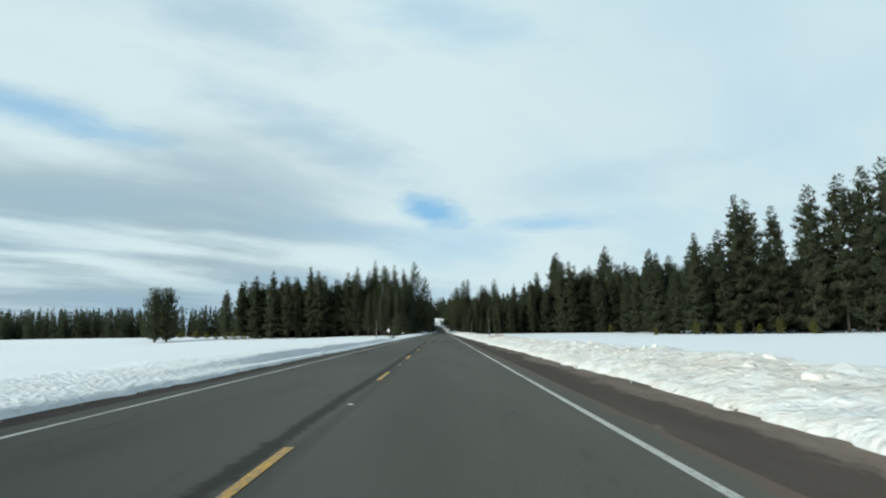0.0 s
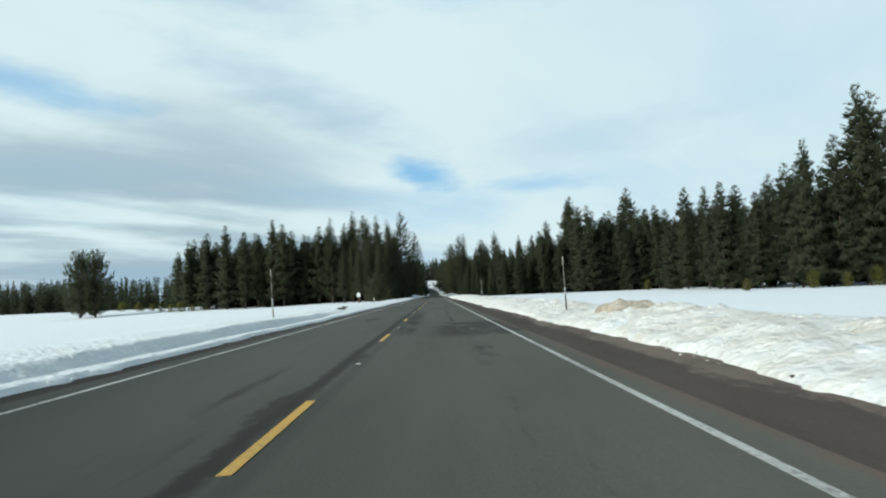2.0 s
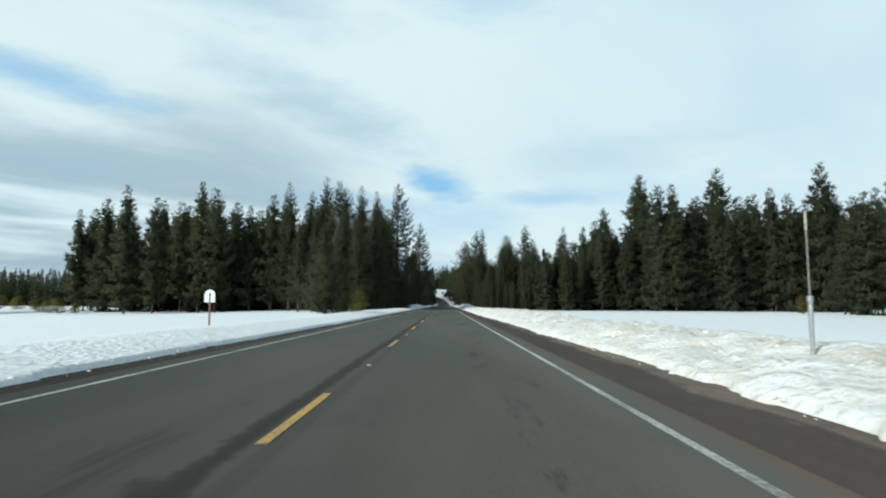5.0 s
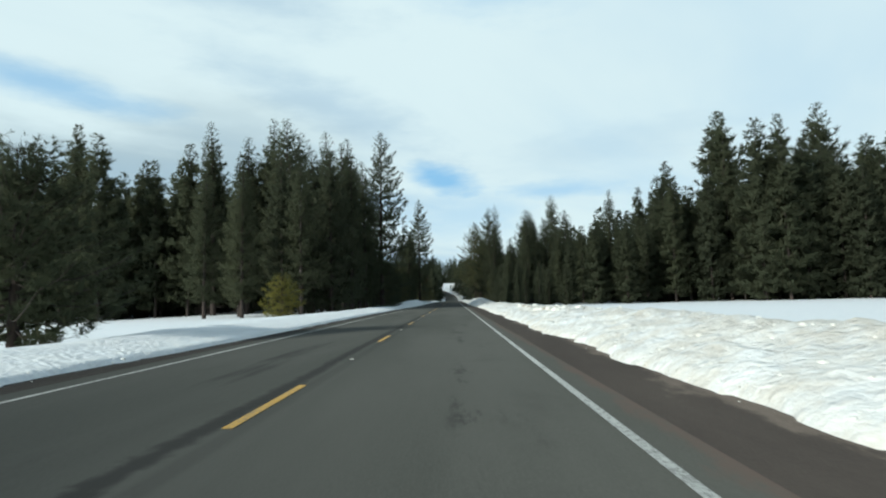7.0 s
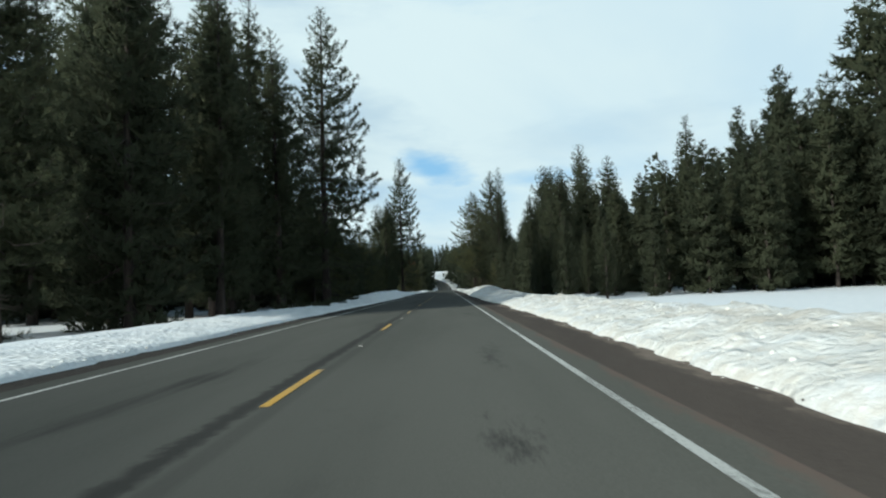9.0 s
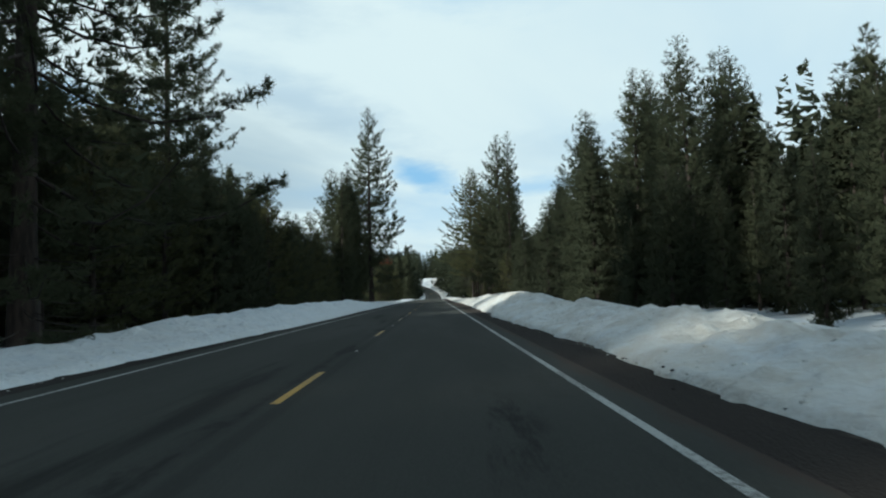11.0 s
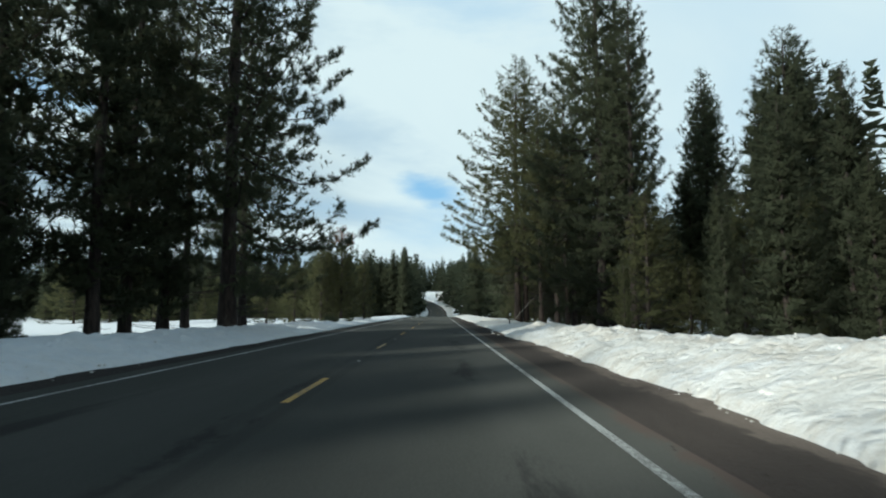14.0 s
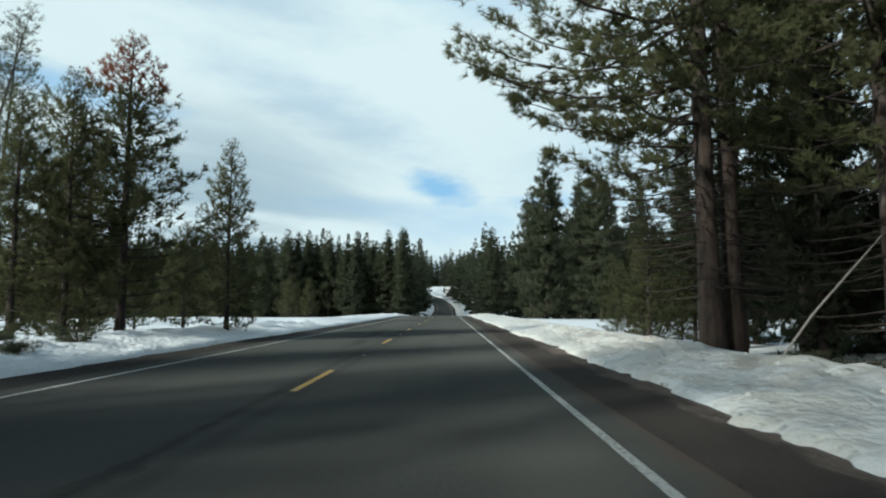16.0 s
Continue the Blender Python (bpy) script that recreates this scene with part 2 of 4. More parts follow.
def gravel_material():
    m, n = material("dark_gravel")
    at = place(n)
    stones = n.add("ShaderNodeTexVoronoi", {"Vector": at, "Scale": 30.0})
    broad = n.noise(n.stretched(at, 1.0, 0.3, 1.0), 1.2, 5.0, 0.65)
    colour = n.mix(stones.outputs["Color"], (0.026, 0.024, 0.022, 1), (0.060, 0.054, 0.048, 1))
    colour = n.mix(n.math("MULTIPLY", n.ramp(broad, 0.4, 0.65), 0.5), colour, (0.028, 0.025, 0.023, 1))
    finish(n, colour, 0.95, stones.outputs["Distance"], 0.6, 0.02, specular=0.05, matt=1.0)
    return m


def paint_material(name, colour, worn):
    m, n = material(name)
    at = place(n)
    chips = n.noise(at, 17.0, 6.0, 0.75)
    broad = n.noise(at, 0.35, 4.0, 0.6)
    each = n.add("ShaderNodeObjectInfo").outputs["Random"]
    wear = n.math("ADD", n.math("ADD", chips, n.math("MULTIPLY", broad, 0.5)), n.math("MULTIPLY", n.math("MULTIPLY", each, each), 0.12))
    gone = n.ramp(wear, 0.98 - worn, 1.02 - worn * 0.5, 0.0, 0.9)
    finish(n, n.mix(gone, (*colour, 1), (0.13, 0.125, 0.11, 1)), 0.7, chips, 0.2, 0.004)
    return m


def needle_material(name, dark, light, dry):
    m, n = material(name)
    each = n.add("ShaderNodeObjectInfo").outputs["Random"]
    island = n.add("ShaderNodeNewGeometry").outputs["Random Per Island"]
    at = place(n)
    clump = n.noise(at, 0.9, 3.0, 0.6)
    colour = n.mix(n.math("ADD", n.math("MULTIPLY", each, 0.5), n.math("MULTIPLY", clump, 0.5)), (*dark, 1), (*light, 1))
    colour = n.mix(n.math("MULTIPLY", n.ramp(island, 0.7, 1.0), 0.3), colour, (*dry, 1))
    front = n.add("ShaderNodeBsdfPrincipled", {"Base Color": colour, "Roughness": 0.75, "Specular IOR Level": 0.08})
    through_leaf = n.add("ShaderNodeBsdfTranslucent", {"Color": colour})
    both = n.add("ShaderNodeMixShader", {0: 0.6, 1: front.outputs[0], 2: through_leaf.outputs[0]})
    n.add("ShaderNodeOutputMaterial", {"Surface": both.outputs[0]})
    return m


def bark_material(name, dark, light):
    m, n = material(name)
    at = place(n)
    plates = n.noise(n.stretched(at, 6.0, 6.0, 1.2), 1.0, 5.0, 0.65)
    broad = n.noise(at, 0.4, 3.0)
    colour = n.mix(n.ramp(plates, 0.38, 0.62), (*dark, 1), (*light, 1))
    colour = n.mix(n.math("MULTIPLY", n.ramp(broad, 0.5, 0.7), 0.4), colour, (0.16, 0.15, 0.13, 1))
    finish(n, colour, 0.92, plates, 0.8, 0.05)
    return m


def plain_material(name, colour, rough=0.6, metallic=0.0, scale=12.0):
    m, n = material(name)
    at = place(n)
    spot = n.noise(at, scale, 5.0, 0.65)
    finish(n, n.mix(n.ramp(spot, 0.35, 0.75), (*colour, 1), (*[c * 0.75 for c in colour], 1)), rough, spot, 0.15, 0.004, metallic)
    return m


SNOW, ASPHALT, CINDER, GRAVEL = snow_material(), asphalt_material(), cinder_material(), gravel_material()
WHITE_PAINT = paint_material("white_road_paint", (0.46, 0.455, 0.42), 0.19)
YELLOW_PAINT = paint_material("yellow_road_paint", (0.50, 0.295, 0.05), 0.21)
STUD = plain_material("worn_stud", (0.36, 0.35, 0.31), 0.6)
NEEDLES = needle_material("pine_needles", (0.060, 0.071, 0.044), (0.092, 0.102, 0.059), (0.13, 0.106, 0.068))
FIR_NEEDLES = needle_material("fir_needles", (0.054, 0.064, 0.042), (0.081, 0.091, 0.054), (0.098, 0.086, 0.055))
OLIVE_NEEDLES = needle_material("olive_pine_needles", (0.078, 0.086, 0.042), (0.122, 0.122, 0.058), (0.145, 0.12, 0.07))
YOUNG_NEEDLES = needle_material("young_pine_needles", (0.12, 0.122, 0.030), (0.20, 0.18, 0.050), (0.24, 0.17, 0.06))
RED_NEEDLES = needle_material("dead_pine_needles", (0.16, 0.06, 0.035), (0.24, 0.09, 0.05), (0.20, 0.12, 0.07))
BARK = bark_material("pine_bark", (0.018, 0.014, 0.012), (0.050, 0.036, 0.029))
RED_BARK = bark_material("ponderosa_bark", (0.018, 0.013, 0.010), (0.046, 0.031, 0.023))


# ---- shape of the land ----
ROAD_X = -1.75
LANE = 3.657


def smooth(v, a, b):
    s = np.clip((np.asarray(v, float) - a) / (b - a), 0, 1)
    return s * s * (3 - 2 * s)


def road_x(y):
    """The road's middle: straight, then bending to the left as it climbs the far hill."""
    u = np.clip((np.asarray(y, float) - 700) / 250, 0, 2)
    return ROAD_X - 45 * u * u


def road_z(y):
    return -2.0 * smooth(y, 478, 600) + 17.0 * smooth(y, 630, 960)


def waves(x, y, length, seed):
    """Soft uneven height between about -1 and 1."""
    x, y = np.asarray(x, float) / length, np.asarray(y, float) / length
    total, rng = 0, np.random.RandomState(seed)
    for k in range(7):
        a, f, p = rng.uniform(0, 2 * np.pi), rng.uniform(0.6, 2.2), rng.uniform(0, 6.28)
        total = total + np.sin((x * np.cos(a) + y * np.sin(a)) * f * 6.28 / 1.5 + p) / 3.2
    return np.clip(total, -1.3, 1.3)


def fbm(x, y, cell, octaves, seed):
    """Lattice noise in a few octaves, about -1 to 1."""
    x, y = np.asarray(x, float), np.asarray(y, float)
    total, gain = 0.0, 1.0
    for k in range(octaves):
        u, v = x / cell, y / cell
        i, j = np.floor(u), np.floor(v)
        fu, fv = u - i, v - j
        fu, fv = fu * fu * (3 - 2 * fu), fv * fv * (3 - 2 * fv)

        def corner(a, b):
            h = np.sin((i + a) * 127.1 + (j + b) * 311.7 + (seed + k) * 74.7) * 43758.5453
            return (h - np.floor(h)) * 2 - 1

        low = corner(0, 0) * (1 - fu) + corner(1, 0) * fu
        high = corner(0, 1) * (1 - fu) + corner(1, 1) * fu
        total = total + gain * (low * (1 - fv) + high * fv)
        gain, cell = gain * 0.55, cell * 0.5
    return total


BANK_Y = [-60, 69.6, 70.8, 75, 77, 150, 175, 200, 255, 264, 273, 285, 300, 309, 322, 330, 344, 356, 370, 380, 390, 430, 520, 4000]
BANK_RIGHT = [0.43, 0.46, 0.16, 0.16, 0.43, 0.50, 0.68, 0.55, 0.42, 0.30, 0.38, 0.62, 0.84, 1.02, 1.08, 1.04, 0.74, 0.48, 0.38, 0.30, 0.22, 0.25, 0.3, 0.3]
BANK_LEFT = [0.35, 0.35, 0.35, 0.34, 0.36, 0.25, 0.30, 0.35, 0.27, 0.17, 0.20, 0.44, 0.82, 0.85, 0.88, 0.88, 0.66, 0.42, 0.40, 0.36, 0.34, 0.30, 0.25, 0.25]
SNOW_RIGHT, SNOW_LEFT = 5.88, 4.68       # from the road's middle to the snow's foot, at the most
FOOT_Y = [-60, 15, 60, 92, 172, 182, 250, 272, 294, 306, 320, 345, 394, 430, 4000]
FOOT_RIGHT = [5.8, 5.88, 5.7, 5.55, 5.5, 5.2, 5.38, 5.15, 4.95, 5.1, 5.42, 5.48, 5.45, 5.5, 5.5]
FOOT_LEFT = [4.8, 4.85, 4.72, 4.65, 4.9, 4.95, 5.05, 4.8, 4.5, 4.65, 4.92, 5.0, 5.3, 5.3, 5.2]


def ground_z(x, y):
    x, y = np.asarray(x, float), np.asarray(y, float)
    off = x - road_x(y)
    base = road_z(y)
    # fields lie a little lower than the road; the left one falls away
    near_wood = smooth(y, 235, 290) * smooth(y, 460, 420)
    left_field = -0.35 - 1.75 * smooth(-off, 20, 120)
    right_field = -0.45 - 0.1 * smooth(off, 20, 120)
    field = np.where(off < 0, left_field, right_field) * (1 - near_wood) - 0.40 * near_wood
    roll = waves(x, y, 60, 3) * 0.18 * smooth(np.abs(off), 14, 40)
    hill = base * smooth(off, -160, -60) + 14 * smooth(y, 1000, 1500) + 5.5 * smooth(off, 4, 26) * smooth(y, 800, 900)
    foot_r = np.interp(y, FOOT_Y, FOOT_RIGHT) + 0.05 * fbm(x, y, 0.45, 2, 16) + 0.14 * waves(x * 0.9, y, 11, 5) + 0.10 * fbm(x, y, 1.1, 2, 6)
    foot_l = np.interp(y, FOOT_Y, FOOT_LEFT) + 0.12 * waves(x * 0.9, y, 12, 7) + 0.08 * fbm(x, y, 1.2, 2, 8)
    d = np.where(off > 0, off - foot_r, -off - foot_l)
    top = np.where(off > 0, np.interp(y, BANK_Y, BANK_RIGHT), np.interp(y, BANK_Y, BANK_LEFT))
    top = top * (1 + 0.07 * waves(x, y, 14, 9) + 0.13 * fbm(x, y, 3.1, 3, 10))
    wide = np.where(off > 0, 2.3, 2.6)
    rise = smooth(d, -0.10, 0.10) * 0.07 + (top - 0.07) * np.clip(d / wide, 0, 1) ** 0.8
    shelf = smooth(y, 12, 28) * smooth(y, 104, 80) * (off < 0)
    cut = 0.08 * smooth(d, -0.10, 0.10) + (top - 0.08) * smooth(d, 0.60, 1.0)
    rise = np.where(d < -0.1, 0, rise * (1 - shelf) + cut * shelf)
    fall = smooth(d, wide * 1.25, wide * 3.2)
    billow = 0.15 * np.abs(fbm(x, y, 0.62, 2, 31)) + 0.07 * np.abs(fbm(x, y, 0.31, 1, 37))
    lump = (0.060 * fbm(x, y, 1.3, 2, 11) + 0.75 * billow - 0.05) * np.where(off > 0, 1.0, 0.15 + 0.75 * smooth(y, 200, 255))
    # broken blocks along the crest in the wood
    lump = lump + (0.17 * np.abs(fbm(x, y, 0.8, 2, 51)) - 0.06) * smooth(d, 0.7, 1.7) * smooth(y, 238, 256)
    lumps = lump * smooth(d, 0.05, 0.5) * smooth(d, 4.4, 2.7) * np.clip(top / 0.4, 0.75, 1.0)
    z = hill + rise * (1 - fall) + (field + roll) * fall + lumps
    under = np.where(d < -0.02, hill - 0.10 - 0.35 * smooth(d, -0.02, -0.5), z)
    return under


def mesh_object(name, verts, faces, mat, parent=None, label="", flat=False):
    me = bpy.data.meshes.new(name)
    me.from_pydata(verts if isinstance(verts, list) else verts.tolist(), [], faces if isinstance(faces, list) else faces.tolist())
    me.materials.append(mat)
    if not flat:
        me.shade_smooth()
    ob = new(name, me)
    if parent is not None:
        ob.parent = parent
    if label:
        tagged(ob, label)
    return ob


def part(name, bm, mat, parent, label=""):
    me = bpy.data.meshes.new(name)
    bm.to_mesh(me)
    bm.free()
    me.materials.append(mat)
    ob = new(name, me)
    ob.parent = parent
    return tagged(ob, label)


def thing(name, m, label, category, group="", kind=""):
    ob = new(name)
    ob.matrix_world = m
    return tagged(ob, label, category, group, kind)


def grid_faces(rows, cols):
    i = np.arange(rows - 1)[:, None] * cols + np.arange(cols - 1)[None]
    return np.stack([i, i + 1, i + cols + 1, i + cols], -1).reshape(-1, 4)


def make_ground():
    right = np.concatenate([np.arange(4.5, 8.8, 0.14), np.arange(8.8, 12, 0.3), np.arange(12, 20, 0.8), np.arange(20, 60, 4), np.arange(60, 200, 14), np.geomspace(200, 4000, 14)])
    left = -np.concatenate([np.arange(4.3, 8, 0.17), np.arange(8, 10.5, 0.3), np.arange(10.5, 20, 0.8), np.arange(20, 60, 4), np.arange(60, 200, 14), np.geomspace(200, 4000, 14)])[::-1]
    off = np.concatenate([left, [-2.0, 2.0], right])
    along = np.concatenate([-np.geomspace(40, 3000, 14)[::-1], np.arange(-36, 0, 3), np.arange(0, 430, 0.21), np.arange(430, 560, 1.5), np.arange(560, 1400, 12), np.geomspace(1400, 4000, 14)])
    y, o = np.meshgrid(along, off, indexing="ij")
    x = o + np.where(np.abs(o) < 150, road_x(y), ROAD_X)
    verts = np.stack([x, y, ground_z(x, y)], -1).reshape(-1, 3)
    ob = mesh_object("ground", verts, grid_faces(len(along), len(off)), SNOW)
    return tagged(ob, "snow-covered meadow with ploughed dirty snowbanks along the road", "ground", kind="structure")


def strip(name, left, right, start, end, step, mat, lift, parent=None, label="", ragged=0.0):
    """A ribbon of the roadway, from left to right of the road's middle."""
    y = np.arange(start, end + step / 2, step)
    cols = []
    for k, o in enumerate(np.linspace(left, right, 5)):
        edge = ragged * waves(y * 0, y, 2.2, 21 + k) if ragged and k in (0, 4) else 0
        crown = -0.002 * abs(o)
        cols.append(np.stack([road_x(y) + o + edge, y, road_z(y) + crown + lift + 0 * y], -1))
    verts = np.stack(cols, 1).reshape(-1, 3)
    return mesh_object(name, verts, grid_faces(len(y), 5), mat, parent, label)


def make_road():
    road = strip("road", -LANE - 0.55, LANE + 0.5, -60, 1400, 1.0, ASPHALT, 0.0)
    tagged(road, "two-lane asphalt highway with tar-sealed centre joint and damp patches", "road", kind="structure")
    right = strip("shoulder", LANE + 0.20, SNOW_RIGHT + 0.9, -60, 1400, 0.7, CINDER, -0.006, None, "", 0.10)
    tagged(right, "reddish brown cinder gravel shoulder beside the asphalt", "shoulder", kind="structure")
    left = strip("shoulder", -SNOW_LEFT - 1.4, -LANE - 0.35, -60, 1400, 0.7, GRAVEL, -0.006, None, "", 0.06)
    tagged(left, "narrow dark gravel shoulder under melting snow", "shoulder", kind="structure")
    strip("edge_line", LANE - 0.05, LANE + 0.05, -60, 1250, 2.0, WHITE_PAINT, 0.005, road, "worn white painted edge line")
    strip("edge_line", -LANE - 0.05, -LANE + 0.05, -60, 1250, 2.0, WHITE_PAINT, 0.005, road, "worn white painted edge line")
    first = 3.77
    for k in range(-3, 90):
        y = first + 12.19 * k
        strip("lane_dash", -0.055, 0.055, y, y + 3.05, 3.05 / 4, YELLOW_PAINT, 0.006, road)
        if k < 45:
            bm = bmesh.new()
            bmesh.ops.create_cube(bm, size=1)
            bmesh.ops.scale(bm, vec=(0.09, 0.07, 0.018), verts=bm.verts)
            for v in bm.verts:
                if v.co.z > 0:
                    v.co.x *= 0.7
                    v.co.y *= 0.5
            stud = part("road_stud", bm, STUD, road)
            stud.location = (ROAD_X + 0.08, y + 6.9, 0.01)


make_ground()
make_road()


# ---- trees ----
def tube(path, radii, sides):
    """A tapered tube along a path: vertices and faces."""
    path, radii = np.asarray(path, float), np.asarray(radii, float)
    d = np.gradient(path, axis=0)
    d /= np.linalg.norm(d, axis=1)[:, None] + 1e-9
    ref = np.where(np.abs(d[:, 2:3]) > 0.9, np.array([[1.0, 0, 0]]), np.array([[0, 0, 1.0]]))
    u = np.cross(d, ref)
    u /= np.linalg.norm(u, axis=1)[:, None] + 1e-9
    w = np.cross(d, u)
    a = np.arange(sides) * 2 * np.pi / sides
    ring = u[:, None] * np.cos(a)[None, :, None] + w[:, None] * np.sin(a)[None, :, None]
    verts = (path[:, None] + ring * radii[:, None, None]).reshape(-1, 3)
    faces = []
    for i in range(len(path) - 1):
        for k in range(sides):
            j = (k + 1) % sides
            faces.append((i * sides + k, i * sides + j, (i + 1) * sides + j, (i + 1) * sides + k))
    return verts, faces


class Pile:
    """Collects pieces into one mesh."""

    def __init__(self):
        self.v, self.f, self.n = [], [], 0

    def put(self, verts, faces):
        self.v.append(np.asarray(verts, float))
        self.f.extend([tuple(i + self.n for i in f) for f in faces])
        self.n += len(verts)

    def done(self, name, mat):
        me = bpy.data.meshes.new(name)
        me.from_pydata(np.concatenate(self.v).tolist(), [], self.f)
        me.materials.append(mat)
        me.shade_smooth()
        return me


def leafy(me, tri, lift=0.35, keep=0.38):
    """Lets the needles of a crown shade as one soft mass: their normals lean outwards from the stem. """
    mid = tri.mean(1)
    out = mid - np.array([0, 0, 1.0]) * mid[:, 2:3]
    out = out / (np.linalg.norm(out, axis=1)[:, None] + 0.6)
    out[:, 2] += lift
    out /= np.linalg.norm(out, axis=1)[:, None] + 1e-9
    face = np.cross(tri[:, 1] - tri[:, 0], tri[:, 2] - tri[:, 0])
    face /= np.linalg.norm(face, axis=1)[:, None] + 1e-12
    wrong = (face * out).sum(1) < 0
    tri = np.where(wrong[:, None, None], tri[:, ::-1], tri)
    face[wrong] *= -1
    lean = out * (1 - keep) + face * keep
    lean /= np.linalg.norm(lean, axis=1)[:, None] + 1e-9
    me.from_pydata(tri.reshape(-1, 3).tolist(), [], np.arange(len(tri) * 3).reshape(-1, 3).tolist())
    me.normals_split_custom_set_from_vertices(np.repeat(lean, 3, 0).tolist())


def blades(rng, centres, ways, size, count, width):
    """Needle tufts: count narrow triangles spreading from every centre along its way."""
    n = len(centres)
    way = ways[:, None] * 0.75 + rng.normal(0, 0.62, (n, count, 3))
    way /= np.linalg.norm(way, axis=2)[..., None] + 1e-9
    side = np.cross(way, rng.normal(0, 1, (n, count, 3)))
    side /= np.linalg.norm(side, axis=2)[..., None] + 1e-9
    s = (np.reshape(size, (-1, 1)) * rng.uniform(0.6, 1.25, (n, 1)))[..., None] * rng.uniform(0.7, 1.2, (n, count, 1))
    root = centres[:, None] - way * s * 0.25
    wide = side * s * width
    return np.stack([root + way * s * 0.15 - wide, root + way * s * 1.2, root + way * s * 0.15 + wide], 2).reshape(-1, 3)


def conifer(seed, H, radius, bare, shape, branches, per_metre, tuft, count, width, droop, limb_points=5, limb_step=1, dead=0, trunk_radius=None, lean=0.0, top=1.0, favour=0.0, clump=0.3, upturn=0.16, core=0):
    """Trunk, limbs and needles of one conifer. shape: the crown's outline, 0 cone to 1 rounded; favour: how much longer the limbs on its +x side are."""
    rng = np.random.RandomState(seed)
    wood, limbs = Pile(), Pile()
    r0 = trunk_radius or H * 0.0115
    hs = np.linspace(-0.6, H * 0.985, 9)
    bend = np.stack([np.sin(hs / H * 2.5 + rng.uniform(0, 6)) * H * 0.006 + lean * hs, np.cos(hs / H * 2.1 + rng.uniform(0, 6)) * H * 0.006, hs], 1)
    bend[:, :2] -= bend[0, :2]
    radii = r0 * np.clip(1 - hs / H, 0.03, 1) ** 0.75
    radii[0] *= 1.35
    wood.put(*tube(bend, radii, 10))

    def stem(h):
        return np.array([np.interp(h, hs, bend[:, k]) for k in range(3)])

    centres, ways, sizes = [], [], []
    for i in range(branches):
        c = (i + rng.uniform(0, 1)) / branches
        c = c ** 0.84
        h = H * (bare + (0.985 - bare) * c)
        az = i * 2.39996 + rng.normal(0, 0.35)
        cone = (1 - c) ** 0.80
        ball = max(0, 1 - c ** 2.0) ** 0.7 * (0.55 + 0.45 * min(1, c * 4 + 0.2))
        L = radius * (cone * (1 - shape) + ball * shape) * rng.uniform(0.68, 1.04) * (0.25 if rng.uniform() < 0.06 else 1) + 0.25 * top
        L *= (1 + favour * math.cos(az) * (1 - c)) * (0.62 + 0.38 * min(1.0, c * 7))
        tilt = radians(-12 * droop + 46 * c ** 1.6 + rng.normal(0, 8))
        out = np.array([math.cos(az), math.sin(az), 0])
        side = np.array([-out[1], out[0], 0])
        s = np.linspace(0, 1, limb_points)
        sweep = (-0.22 * droop * np.sin(s * math.pi) + upturn * s ** 3) * L
        path = stem(h)[None] + out[None] * (s * L * math.cos(tilt))[:, None] + np.array([0, 0, 1.0])[None] * (s * L * math.sin(tilt) + sweep)[:, None] + side[None] * (rng.normal(0, 0.12) * L * s ** 2)[:, None]
        if i % limb_step == 0:
            limbs.put(*tube(path, np.clip(0.010 * L + 0.010, 0.012, 0.10) * (1 - 0.8 * s), 3))
        m = max(7, int(L * per_metre * rng.uniform(0.8, 1.2)))
        knots = max(3, int(L * 2.6))
        ku = 1 - ((np.arange(knots) + rng.uniform(0, 1, knots)) / knots) ** 1.2 * 0.82
        kf = rng.normal(0, 1, knots) * 0.30 * L * (1.08 - ku)
        kf[0], ku[0] = 0, 1
        pick = rng.randint(0, knots, m)
        u, fan = np.clip(ku[pick] + rng.normal(0, 0.6 * clump / max(L, 0.5), m), 0.08, 1.04), kf[pick] + rng.normal(0, clump * 0.6, m)
        at = np.stack([np.interp(u, s, path[:, k]) for k in range(3)], 1)
        at = at + side[None] * fan[:, None] + out[None] * (np.abs(fan) * 0.35)[:, None]
        at[:, 2] += rng.normal(0.08, 0.5 * clump, m) * min(1.0, L * 0.5)
        way = out[None] * 0.6 + side[None] * np.clip(fan, -1, 1)[:, None] * 0.5 + np.array([0, 0, 0.6])[None]
        centres.append(at)
        sizes.append(np.full(m, tuft * min(1.0, 0.5 + 1.7 * (1 - c))))
        ways.append(way + 0 * at)
    for i in range(dead):
        h = H * bare * rng.uniform(0.25, 1.05)
        az, L = rng.uniform(0, 6.28), radius * rng.uniform(0.2, 0.6)
        s = np.linspace(0, 1, 4)
        out = np.array([math.cos(az), math.sin(az), 0])
        path = stem(h)[None] + out[None] * (s * L)[:, None] + np.array([0, 0, 1.0])[None] * (-0.18 * L * s + 0.1 * L * s ** 3)[:, None]
        limbs.put(*tube(path, 0.022 * (1 - 0.8 * s) + 0.004, 3))
    centres, ways = np.concatenate(centres), np.concatenate(ways)
    ways /= np.linalg.norm(ways, axis=1)[:, None]
    sizes = np.concatenate(sizes)
    crown = blades(rng, centres, ways, sizes, count, width)
    if core:
        pick = rng.randint(0, len(centres), core)
        pick = pick[sizes[pick] > tuft * 0.7]
        core = len(pick)
        inner = centres[pick]
        axis = np.stack([np.interp(inner[:, 2], hs, bend[:, k]) for k in range(2)], 1)
        inner[:, :2] = axis + (inner[:, :2] - axis) * rng.uniform(0.25, 0.85, (core, 1))
        crown = np.concatenate([crown, blades(rng, inner, ways[pick], sizes[pick] * 1.4, 2, 0.20)])
    return wood, limbs, crown


